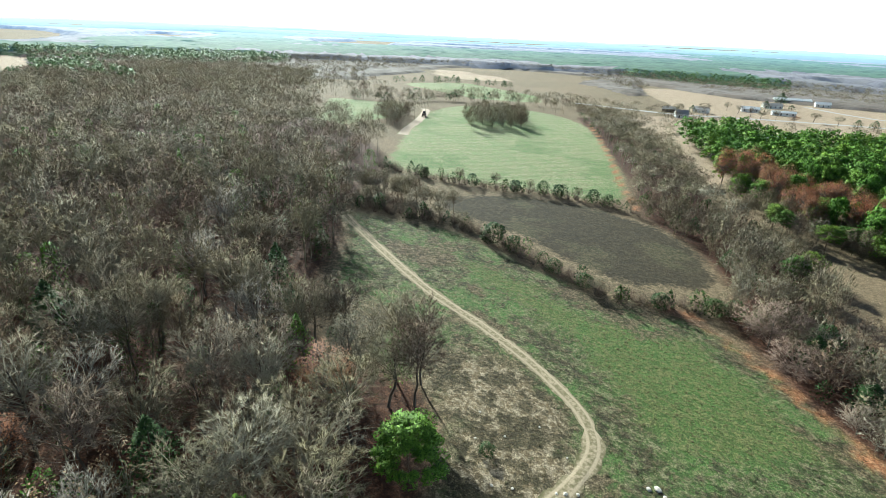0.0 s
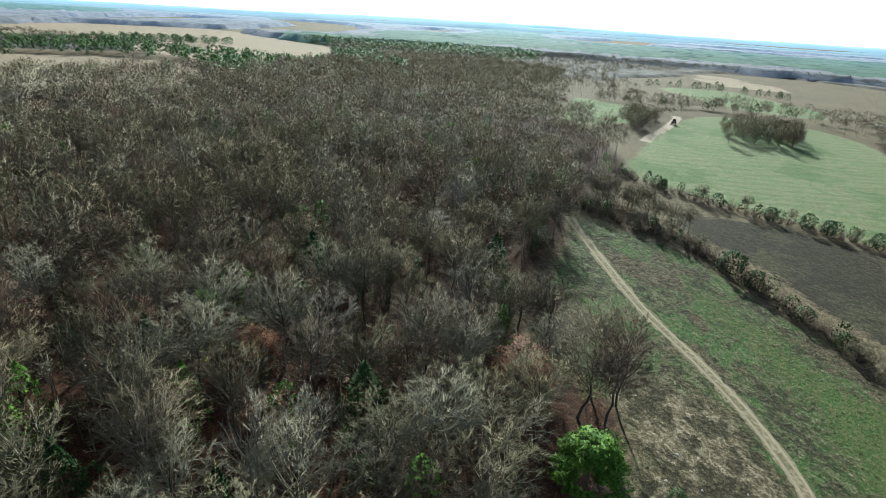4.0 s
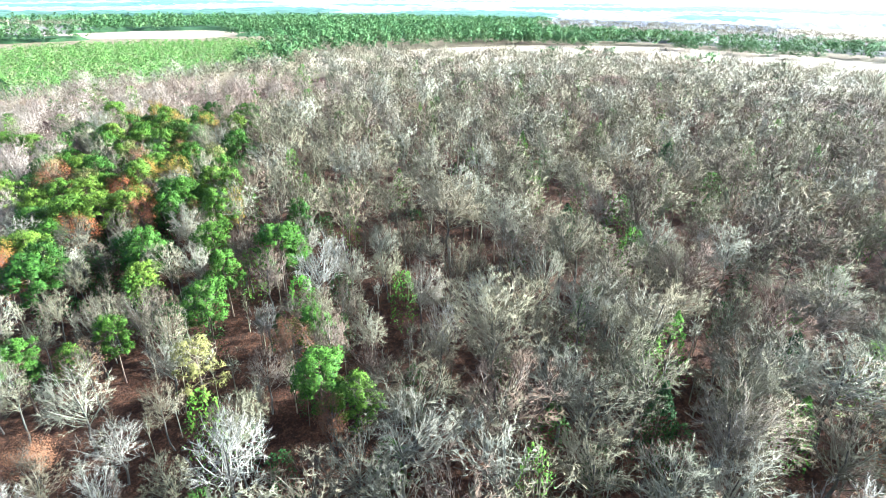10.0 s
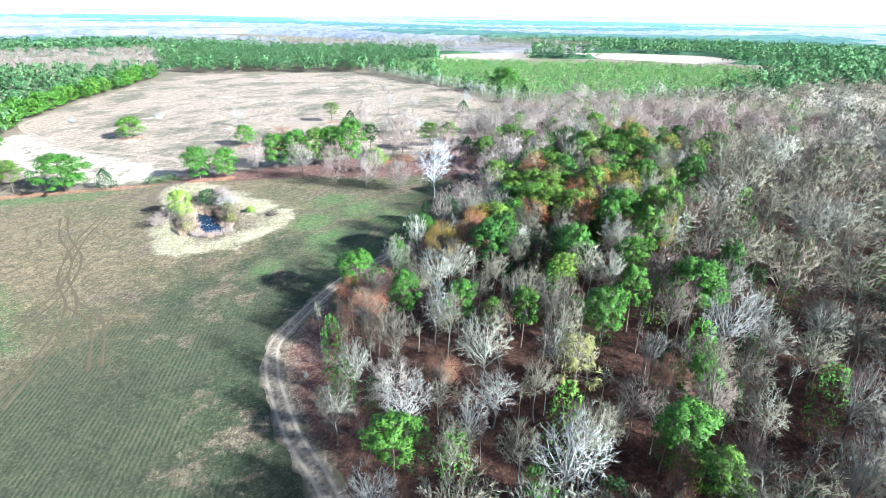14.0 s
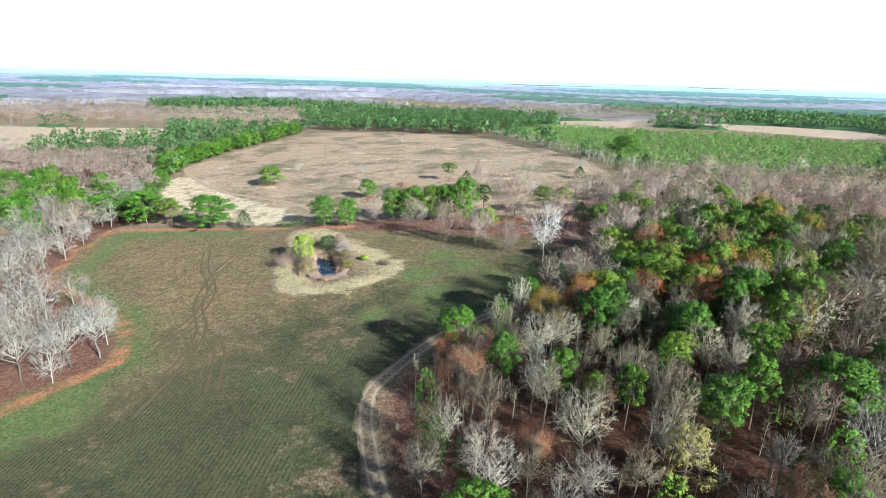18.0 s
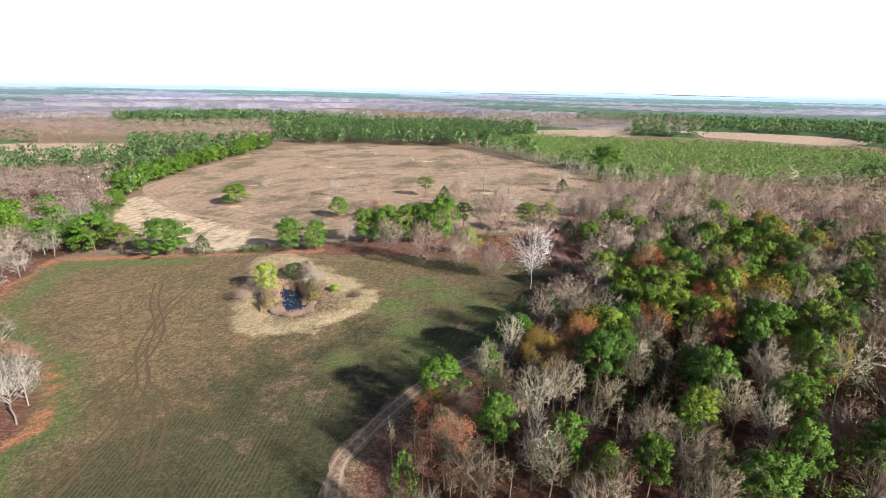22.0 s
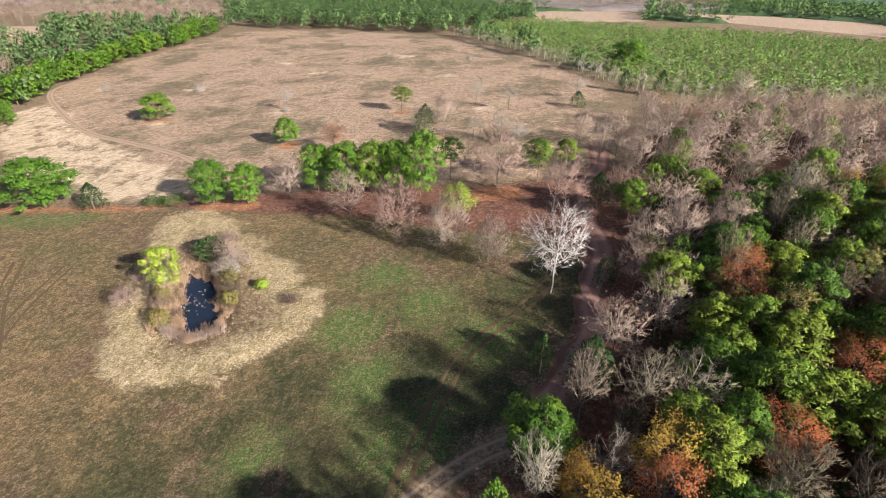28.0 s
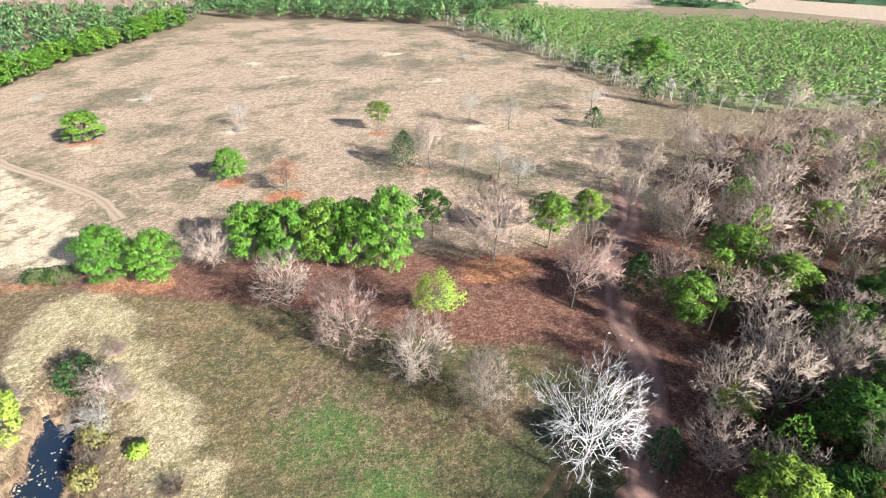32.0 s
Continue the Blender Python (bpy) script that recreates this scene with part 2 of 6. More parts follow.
WOODS = [(-10, 44), (-16, 58), (-17, 70), (-14, 79), (-8, 91), (2, 100), (8, 108), (12, 116), (17, 124), (22, 140), (26, 160), (31, 172),
         (33, 205), (60, 222), (105, 212), (150, 207), (190, 209), (216, 181), (242, 158), (268, 123), (285, 82), (297, 0), (301, -67), (330, -92),
         (355, -110), (393, -159), (323, -180), (240, -202), (188, -207), (150, -182), (131, -168), (112, -142), (100, -112),
         (91, -99), (79, -88), (72, -74), (66, -63), (56, -55), (43, -54), (34.5, -58), (28, -48), (22, -36), (12, -10), (0, 20)]
LEFT_WOODS = [(-76, 78), (-84, 89), (-97, 100), (-116, 109), (-131, 119), (-149, 162), (-140, 180), (-180, 230), (-230, 300), (-330, 280), (-330, 20), (-90, 30), (-86, 60)]
PINE_CORE = [(4, 90), (13, 96), (18, 106), (18, 124), (27, 139), (40, 158), (60, 160), (80, 146), (80, 122), (62, 110), (52, 90), (40, 79), (27, 77), (17, 79)]
PLANTATION = [(-26.9, 436), (25.7, 500), (100.8, 444.9), (149.8, 440), (230, 395), (240, 330), (165, 262), (110, 255), (62, 252), (48, 270), (17, 340)]
PINE_BELT = [(-186, 465), (-259, 640), (-150, 690), (-41, 700), (25, 520), (-27, 437), (-104, 455)]
FAR_BARE = [(-900, 468), (-503, 578), (-286, 650), (-197, 462), (-301, 462), (-480, 430), (-900, 400)]
SOUTH_ROW = [(123, -379), (82, -296), (46, -222), (30, -176), (12, -160), (-2, -135), (0, -118), (-14, -98), (-26, -84), (-60, -60), (-75, -75), (-48, -92),
             (-36, -106), (-25, -124), (-20, -150), (-16, -172), (0, -192), (14, -215), (28, -255), (46, -300), (98, -388)]
CORRIDOR = [(16, -240), (32, -280), (60, -340), (92, -410), (75, -450), (50, -420), (40, -345), (26, -300), (10, -258)]
RUST_STAND = [(22, -262), (6, -232), (-16, -205), (-45, -192), (-60, -200), (-36, -228), (-8, -256), (8, -282)]
SOUTH_GREEN = [(62, -104), (40, -102), (22, -98), (4, -104), (-6, -98), (-18, -84), (-14, -72), (2, -66), (16, -80), (30, -88), (48, -94)]
SOUTH_LITTER = [(10, -117), (-14, -101), (-28, -86), (-22, -80), (-9, -92), (4, -105), (13, -112)]
GREEN_SPOTS = [(-12, 102, 5), (-19, 111, 4), (-3, 119, 4), (-24, 121, 4), (-22, 136, 4), (-14, 128, 4), (-76, 62, 9), (-84, 52, 8), (-30, 98, 3)]
SOUTH_PINES = [(48, -345), (20, -400), (0, -370), (-60, -410), (-130, -400), (-110, -180), (-60, -150), (-22, -205), (0, -225), (21, -274)]


def rounded(poly, n=5):
    """A closed outline with its corners rounded off."""
    p = np.array(poly, float)
    t = (np.arange(n) / n)[:, None]
    out = []
    for k in range(len(p)):
        a, b, c, d = (p[(k + j) % len(p)] for j in (-1, 0, 1, 2))
        out.append(((1 - t) ** 3 * a + (3 * t ** 3 - 6 * t ** 2 + 4) * b + (-3 * t ** 3 + 3 * t ** 2 + 3 * t + 1) * c + t ** 3 * d) / 6)
    return np.concatenate(out)


def signed(poly, x, y, closed=True):
    """Distance in metres from points to a polygon's edge, negative inside."""
    p = np.array(poly, float)
    q = np.roll(p, -1, 0) if closed else p[1:]
    p = p if closed else p[:-1]
    best, inside = np.full(np.shape(x), 1e9), np.zeros(np.shape(x), bool)
    for (ax, ay), (bx, by) in zip(p, q):
        dx, dy = bx - ax, by - ay
        s = np.clip(((x - ax) * dx + (y - ay) * dy) / (dx * dx + dy * dy), 0, 1)
        best = np.minimum(best, np.hypot(x - ax - s * dx, y - ay - s * dy))
        if closed and dy:
            inside ^= ((ay > y) != (by > y)) & (x < dx * (y - ay) / dy + ax)
    return np.where(inside, -best, best)


def nearest(polys, x, y, closed=True):
    return np.minimum.reduce([signed(p, x, y, closed) for p in polys])


def axis(lo, hi, step, reach, fine=()):
    mid = [v for v in np.arange(lo, hi + 0.1, step) if not any(f0 - 1 <= v <= f1 + 1 for f0, f1, _ in fine)]
    for f0, f1, d in fine:
        mid += list(np.arange(f0, f1 + 0.01, d))
    out = sorted(mid)
    a, b, s = out[0], out[-1], step
    while b < reach or a > -reach:
        s = min(s * 1.25, 160)
        if b < reach:
            b = min(b + s, reach)
            out = out + [b]
        if a > -reach:
            a = max(a - s, -reach)
            out = [a] + out
    return np.array(out)


def surface_z(x, y):
    """The ground with the pond's bank and hollow."""
    pond = signed(rounded(POND), x, y)
    bank = 0.5 * np.exp(-((signed(MOUND, x, y) + 3) / 5) ** 2)
    return ground_z(x, y) + bank - np.clip(1.0 - pond * 0.45, 0, 1.9)


def mesh_of(name, verts, tris, mat, tone=None, smooth_shade=False):
    me = bpy.data.meshes.new(name)
    wide = verts.shape[1]
    limb = verts[:, 3] if wide in (4, 7) else None
    turn = verts[:, wide - 3:] if wide in (6, 7) else None
    verts = verts[:, :3]
    verts, tris = np.ascontiguousarray(verts, np.float32), np.ascontiguousarray(tris, np.int32)
    k = tris.shape[1]
    me.vertices.add(len(verts))
    me.vertices.foreach_set("co", verts.ravel())
    me.loops.add(tris.size)
    me.loops.foreach_set("vertex_index", tris.ravel())
    me.polygons.add(len(tris))
    me.polygons.foreach_set("loop_start", np.arange(0, tris.size, k, dtype=np.int32))
    if smooth_shade or turn is not None:
        me.polygons.foreach_set("use_smooth", np.ones(len(tris), bool))
    me.update(calc_edges=True)
    if turn is not None:
        me.normals_split_custom_set_from_vertices(turn.astype(np.float32))
    if mat:
        me.materials.append(mat)
    if limb is not None:
        me.attributes.new("limb", "FLOAT", "POINT").data.foreach_set("value", np.ascontiguousarray(limb, np.float32))
    if tone is not None:
        me.attributes.new("tone", "FLOAT", "POINT").data.foreach_set("value", np.ascontiguousarray(tone, np.float32))
    return me


def build_ground():
    xs, ys = axis(-230, 300, 4, 4900, [(-78, -22, 1.4)]), axis(-330, 460, 4, 4900, [(102, 166, 1.4)])
    X, Y = np.meshgrid(xs, ys)
    x, y = X.ravel(), Y.ravel()
    z = surface_z(x, y)
    i = np.arange(len(x)).reshape(X.shape)
    quads = np.stack([i[:-1, :-1], i[:-1, 1:], i[1:, 1:], i[1:, :-1]], -1).reshape(-1, 4)
    me = mesh_of("ground", np.stack([x, y, z], 1), quads, ground_material(), smooth_shade=True)
    fields = {
        "main": [MAIN_FIELD], "far": [rounded(FAR_FIELD)], "straw": [rounded(MOUND), rounded(SUN_STRIP), *[[(px - 5, py - 2), (px + 4, py - 3), (px + 6, py + 2), (px - 3, py + 3)] for px, py in PALE_SPOTS]],
        "green": [rounded(SOUTH_FIELD)], "pale": [rounded(LIGHT_FIELD), LIGHT_FIELD_FAR, LIGHT_SOUTH_FAR], "dark": [rounded(DARK_FIELD)],
        "tan": [TAN_SOUTH, TAN_SOUTH_FAR, TAN_EAST, TAN_EAST_FAR, TAN_NORTH, TAN_NORTH_EAST, PALE_NORTH_FAR, CLEARING, CORRIDOR, LEFT_FIELD],
        "bank": [rounded(MOUND)], "corner": [BROWN_CORNER], "planted": [PLANTATION], "wood": [WOODS, LEFT_WOODS, SOUTH_ROW], "leafy": [LITTER, LEFT_LITTER, EDGE_LITTER, SOUTH_LITTER],
    }
    for name, polys in fields.items():
        me.attributes.new(name, "FLOAT", "POINT").data.foreach_set("value", nearest(polys, x, y).astype(np.float32))
    for name, lines, half in (("lush", [GREEN_STRIP], 3.2), ("sedge", [SEDGE_STRIP, SOUTH_SEDGE, ROW_SEDGE], 1.5)):
        d = nearest(lines, x, y, False) - half
        if name == "lush":
            d = np.minimum(d, signed(SOUTH_GREEN, x, y) + 1)
            for px, py, pr in GREEN_SPOTS:
                d = np.minimum(d, np.hypot(x - px, y - py) - pr)
        if name == "sedge":
            for px, py, pr in STRAW_RINGS:
                d = np.minimum(d, np.hypot(x - px, (y - py) * 1.5) - pr)
        me.attributes.new(name, "FLOAT", "POINT").data.foreach_set("value", d.astype(np.float32))
    return tagged(new("ground", me), "rolling winter farmland with grass fields and leaf litter", "ground", kind="structure")


def ground_material():
    m, nt, b = material("land", 0.95)
    P = position(nt)
    big, mid, fine, grain = (noise_node(nt, s, 5, P, 0.62) for s in (0.018, 0.12, 0.9, 5.0))

    speck = noise_node(nt, 2.3, 5, P, 0.68)

    def cover(a, c, d, patch=mid, lo=0.35, hi=0.65):
        base = mix(nt, smooth(nt, patch, lo, hi), a, c)
        base = mix(nt, smooth(nt, big, 0.42, 0.6), base, mix(nt, 0.5, base, c))
        base = mix(nt, calc(nt, "MULTIPLY", smooth(nt, fine, 0.45, 0.6), 0.9), base, d)
        base = mix(nt, calc(nt, "MULTIPLY", smooth(nt, speck, 0.53, 0.61), 0.65), base, tuple(v * 1.4 for v in d))
        base = mix(nt, calc(nt, "MULTIPLY", smooth(nt, speck, 0.48, 0.38), 0.55), base, tuple(v * 0.5 for v in c))
        return mix(nt, calc(nt, "MULTIPLY", smooth(nt, grain, 0.46, 0.58), 0.6), base, tuple(v * 0.35 for v in a))

    patchy = noise_node(nt, 0.38, 6, P, 0.7)
    litter = cover((0.078, 0.03, 0.014), (0.044, 0.019, 0.009), (0.12, 0.052, 0.025))
    leafy = cover((0.19, 0.082, 0.05), (0.13, 0.056, 0.034), (0.26, 0.14, 0.09))
    open_land = cover((0.23, 0.165, 0.095), (0.15, 0.12, 0.062), (0.32, 0.235, 0.14), big)
    main = mix(nt, smooth(nt, patchy, 0.38, 0.62), cover((0.25, 0.165, 0.075), (0.16, 0.12, 0.048), (0.33, 0.235, 0.115)), cover((0.15, 0.104, 0.048), (0.11, 0.098, 0.036), (0.245, 0.182, 0.09)))
    east = nt.nodes.new("ShaderNodeSeparateXYZ")
    nt.links.new(P, east.inputs[0])
    grassy = smooth(nt, calc(nt, "ADD", east.outputs[0], calc(nt, "MULTIPLY", calc(nt, "SUBTRACT", mid, 0.5), 60.0)), -62.0, -18.0)
    main = mix(nt, calc(nt, "MULTIPLY", grassy, 0.35), main, cover((0.075, 0.085, 0.03), (0.056, 0.088, 0.025), (0.14, 0.13, 0.056)))
    # darker green cover towards the field's southeast side
    dark_southeast = smooth(nt, calc(nt, "ADD", calc(nt, "SUBTRACT", calc(nt, "MULTIPLY", east.outputs[0], 0.9), east.outputs[1]), calc(nt, "MULTIPLY", calc(nt, "SUBTRACT", mid, 0.5), 90.0)), -168.0, -108.0)
    main = mix(nt, calc(nt, "MULTIPLY", dark_southeast, 0.92), main, cover((0.04, 0.044, 0.015), (0.03, 0.048, 0.013), (0.065, 0.066, 0.026)))
    far = mix(nt, smooth(nt, patchy, 0.4, 0.65), cover((0.45, 0.31, 0.195), (0.34, 0.242, 0.15), (0.6, 0.44, 0.3)), cover((0.31, 0.219, 0.135), (0.24, 0.186, 0.1), (0.49, 0.358, 0.235)))
    main = mix(nt, calc(nt, "MULTIPLY", smooth(nt, noise_node(nt, 0.045, 6, P, 0.7), 0.51, 0.6), 0.35), main, cover((0.05, 0.075, 0.02), (0.07, 0.1, 0.028), (0.13, 0.13, 0.05)))
    main = mix(nt, calc(nt, "MULTIPLY", smooth(nt, noise_node(nt, 0.07, 6, P, 0.75), 0.53, 0.6), 0.85), main, cover((0.17, 0.11, 0.06), (0.13, 0.085, 0.045), (0.26, 0.19, 0.11)))
    far = mix(nt, calc(nt, "MULTIPLY", smooth(nt, noise_node(nt, 0.03, 6, P, 0.75), 0.46, 0.62), 0.8), far, cover((0.12, 0.105, 0.055), (0.1, 0.1, 0.045), (0.2, 0.16, 0.09)))
    straw = mix(nt, smooth(nt, patchy, 0.4, 0.66), cover((0.72, 0.57, 0.36), (0.65, 0.51, 0.31), (0.78, 0.66, 0.47)), cover((0.4, 0.29, 0.17), (0.52, 0.4, 0.25), (0.64, 0.51, 0.35)))
    straw = mix(nt, calc(nt, "MULTIPLY", smooth(nt, noise_node(nt, 0.16, 6, P, 0.75), 0.5, 0.6), 0.75), straw, cover((0.15, 0.1, 0.055), (0.12, 0.1, 0.045), (0.24, 0.17, 0.1)))
    green = mix(nt, smooth(nt, patchy, 0.42, 0.56), cover((0.045, 0.038, 0.018), (0.038, 0.05, 0.016), (0.12, 0.095, 0.05)), cover((0.1, 0.11, 0.04), (0.085, 0.14, 0.032), (0.24, 0.22, 0.12)))
    green = mix(nt, calc(nt, "MULTIPLY", smooth(nt, noise_node(nt, 0.075, 6, P, 0.72), 0.5, 0.57), 0.8), green, cover((0.075, 0.14, 0.034), (0.1, 0.2, 0.04), (0.2, 0.21, 0.09)))
    green = mix(nt, calc(nt, "MULTIPLY", smooth(nt, noise_node(nt, 0.04, 6, P, 0.72), 0.5, 0.56), 0.85), green, cover((0.1, 0.07, 0.038), (0.055, 0.042, 0.02), (0.23, 0.17, 0.1)))
    pale = mix(nt, smooth(nt, patchy, 0.4, 0.66), cover((0.25, 0.3, 0.12), (0.19, 0.31, 0.1), (0.4, 0.39, 0.23)), cover((0.32, 0.31, 0.16), (0.22, 0.28, 0.1), (0.42, 0.38, 0.23)))
    pale = mix(nt, calc(nt, "MULTIPLY", smooth(nt, noise_node(nt, 0.022, 5, P, 0.65), 0.5, 0.6), 0.8), pale, cover((0.12, 0.23, 0.06), (0.16, 0.27, 0.08), (0.24, 0.26, 0.12)))
    dark = cover((0.05, 0.038, 0.018), (0.03, 0.026, 0.012), (0.085, 0.065, 0.033))
    dark = mix(nt, calc(nt, "MULTIPLY", smooth(nt, noise_node(nt, 0.04, 5, P, 0.65), 0.5, 0.62), 0.8), dark, cover((0.08, 0.07, 0.03), (0.06, 0.06, 0.022), (0.14, 0.115, 0.06)))
    tan = cover((0.48, 0.35, 0.235), (0.38, 0.28, 0.18), (0.56, 0.44, 0.31))
    corner = mix(nt, smooth(nt, noise_node(nt, 0.22, 6, P, 0.7), 0.46, 0.55), cover((0.06, 0.045, 0.022), (0.05, 0.05, 0.02), (0.14, 0.11, 0.06), fine), cover((0.24, 0.18, 0.1), (0.16, 0.12, 0.06), (0.46, 0.38, 0.26), fine))
    planted = cover((0.26, 0.27, 0.12), (0.34, 0.28, 0.16), (0.2, 0.26, 0.09))
    lush = cover((0.095, 0.14, 0.033), (0.09, 0.175, 0.036), (0.18, 0.18, 0.065))
    sedge = cover((0.4, 0.165, 0.07), (0.28, 0.12, 0.055), (0.52, 0.27, 0.13))
    col = open_land
    rag = calc(nt, "ADD", calc(nt, "MULTIPLY", calc(nt, "SUBTRACT", mid, 0.5), 9.0), calc(nt, "MULTIPLY", calc(nt, "SUBTRACT", fine, 0.5), 4.0))
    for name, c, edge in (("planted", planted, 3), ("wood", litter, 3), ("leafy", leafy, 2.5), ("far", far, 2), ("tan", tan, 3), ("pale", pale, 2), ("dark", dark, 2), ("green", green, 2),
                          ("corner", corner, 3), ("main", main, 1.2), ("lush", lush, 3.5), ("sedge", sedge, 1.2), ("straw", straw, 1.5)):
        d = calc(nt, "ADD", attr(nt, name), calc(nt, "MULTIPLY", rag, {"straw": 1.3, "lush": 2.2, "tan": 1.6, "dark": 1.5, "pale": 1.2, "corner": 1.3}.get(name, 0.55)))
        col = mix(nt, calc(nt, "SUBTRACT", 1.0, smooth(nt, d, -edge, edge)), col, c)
    # yellower grass on the pond's bank
    bank_grass = mix(nt, smooth(nt, patchy, 0.38, 0.62), cover((0.42, 0.33, 0.155), (0.33, 0.275, 0.12), (0.54, 0.43, 0.24)), cover((0.28, 0.225, 0.095), (0.28, 0.25, 0.095), (0.44, 0.355, 0.18)))
    on_bank = calc(nt, "SUBTRACT", 1.0, smooth(nt, calc(nt, "ADD", attr(nt, "bank"), calc(nt, "MULTIPLY", rag, 1.3)), -1.5, 1.5))
    col = mix(nt, calc(nt, "MULTIPLY", on_bank, 0.75), col, bank_grass)
    # darker rushy ground inside the pond's bank
    ring = calc(nt, "MULTIPLY", calc(nt, "SUBTRACT", 1.0, smooth(nt, calc(nt, "ADD", attr(nt, "bank"), rag), -9.0, -3.5)), 0.85)
    col = mix(nt, ring, col, cover((0.15, 0.115, 0.055), (0.2, 0.12, 0.075), (0.27, 0.2, 0.11)))
    # drilled rows in the near field
    w = nt.nodes.new("ShaderNodeTexWave")
    w.inputs["Scale"].default_value = 0.42
    w.inputs["Distortion"].default_value = 0.5
    w.inputs["Detail Scale"].default_value = 0.4
    mp = nt.nodes.new("ShaderNodeMapping")
    mp.inputs["Rotation"].default_value = (0, 0, radians(-4))
    nt.links.new(P, mp.inputs[0])
    nt.links.new(mp.outputs[0], w.inputs[0])
    inside = calc(nt, "SUBTRACT", 1.0, smooth(nt, attr(nt, "main"), -14.0, -4.0))
    inside = calc(nt, "MULTIPLY", inside, calc(nt, "SUBTRACT", 1.0, smooth(nt, calc(nt, "ADD", east.outputs[1], calc(nt, "MULTIPLY", calc(nt, "SUBTRACT", mid, 0.5), 60.0)), 72.0, 108.0)))
    rows = calc(nt, "MULTIPLY", calc(nt, "MULTIPLY", w.outputs[1], inside), smooth(nt, mid, 0.3, 0.6))
    col = mix(nt, calc(nt, "MULTIPLY", rows, 0.6), col, (0.13, 0.115, 0.052))
    w2 = nt.nodes.new("ShaderNodeTexWave")
    w2.inputs["Scale"].default_value = 0.05
    w2.inputs["Distortion"].default_value = 7.0
    w2.inputs["Detail"].default_value = 4.0
    w2.inputs["Detail Scale"].default_value = 0.6
    mp2 = nt.nodes.new("ShaderNodeMapping")
    mp2.inputs["Rotation"].default_value = (0, 0, radians(28))
    nt.links.new(P, mp2.inputs[0])
    nt.links.new(mp2.outputs[0], w2.inputs[0])
    swath = calc(nt, "MULTIPLY", smooth(nt, w2.outputs[1], 0.5, 0.9), calc(nt, "SUBTRACT", 1.0, smooth(nt, attr(nt, "pale"), -6.0, -2.0)))
    col = mix(nt, calc(nt, "MULTIPLY", swath, 0.24), col, (0.1, 0.17, 0.05))
    col = mix(nt, calc(nt, "MULTIPLY", smooth(nt, grain, 0.3, 0.8), 0.3), col, (0.03, 0.025, 0.018))
    nt.links.new(col, b.inputs["Base Color"])
    bump(nt, b, calc(nt, "ADD", fine, calc(nt, "MULTIPLY", grain, 0.5)), 1.0, 0.35)
    return m


# ---- tree makers ----
def ring_frame(d):
    d = d / np.maximum(np.linalg.norm(d, axis=1, keepdims=True), 1e-9)
    ref = np.where(np.abs(d[:, 2:3]) > 0.9, [[1.0, 0, 0]], [[0, 0, 1.0]])
    u = np.cross(d, ref)
    u /= np.linalg.norm(u, axis=1, keepdims=True)
    return u, np.cross(d, u)


def prisms(p0, p1, r0, r1, sides=3):
    """Tapered sticks from p0 to p1, open at their ends."""
    n = len(p0)
    u, v = ring_frame(p1 - p0)
    a = np.arange(sides) * 2 * np.pi / sides
    off = u[:, None] * np.cos(a)[None, :, None] + v[:, None] * np.sin(a)[None, :, None]
    V = np.concatenate([p0[:, None] + off * r0[:, None, None], p1[:, None] + off * r1[:, None, None]], 1)
    k = np.arange(sides)
    k2 = (k + 1) % sides
    T = np.concatenate([np.stack([k, k2, k2 + sides], 1), np.stack([k, k2 + sides, k + sides], 1)])
    return V.reshape(-1, 3), (T[None] + (np.arange(n) * 2 * sides)[:, None, None]).reshape(-1, 3)


def cones(p0, p1, r0):
    """Pointed three-sided twigs."""
    n = len(p0)
    u, v = ring_frame(p1 - p0)
    a = np.arange(3) * 2 * np.pi / 3
    off = u[:, None] * np.cos(a)[None, :, None] + v[:, None] * np.sin(a)[None, :, None]
    V = np.concatenate([p0[:, None] + off * r0[:, None, None], p1[:, None]], 1)
    T = np.array([[0, 1, 3], [1, 2, 3], [2, 0, 3]])
    return V.reshape(-1, 3), (T[None] + (np.arange(n) * 4)[:, None, None]).reshape(-1, 3)


def slivers(rng, p0, p1, half):
    """The finest twigs: thin pointed blades."""
    d = p1 - p0
    w = np.cross(d, rng.normal(0, 1, d.shape))
    w *= half / np.maximum(np.linalg.norm(w, axis=1, keepdims=True), 1e-6)
    V = np.stack([p0 - w, p0 + w, p1], 1).reshape(-1, 3)
    return V, np.arange(len(V)).reshape(-1, 3)


def dressed(piece, value, hub=None, round_=0.0):
    """A piece with its limb mark and its normals, those of twigs leaning towards the crown's outside."""
    v, t = piece
    face = np.cross(v[t[:, 1]] - v[t[:, 0]], v[t[:, 2]] - v[t[:, 0]])
    if hub is not None:
        back = (face * (v[t[:, 0]] - hub)).sum(1) < 0
        t = np.where(back[:, None], t[:, [1, 0, 2]], t)
        face[back] *= -1
    face = face / np.maximum(np.linalg.norm(face, axis=1, keepdims=True), 1e-9)
    n = np.zeros_like(v)
    for k in range(3):
        np.add.at(n, t[:, k], face)
    n /= np.maximum(np.linalg.norm(n, axis=1, keepdims=True), 1e-9)
    if hub is not None:
        out = v - hub
        n = n * (1 - round_) + out / np.maximum(np.linalg.norm(out, axis=1, keepdims=True), 1e-9) * round_
        n /= np.maximum(np.linalg.norm(n, axis=1, keepdims=True), 1e-9)
    return np.column_stack([v, np.broadcast_to(value, len(v)), n]), t


def joined(parts):
    V, T, n = [], [], 0
    for v, t in parts:
        V.append(v)
        T.append(t + n)
        n += len(v)
    return np.concatenate(V), np.concatenate(T)


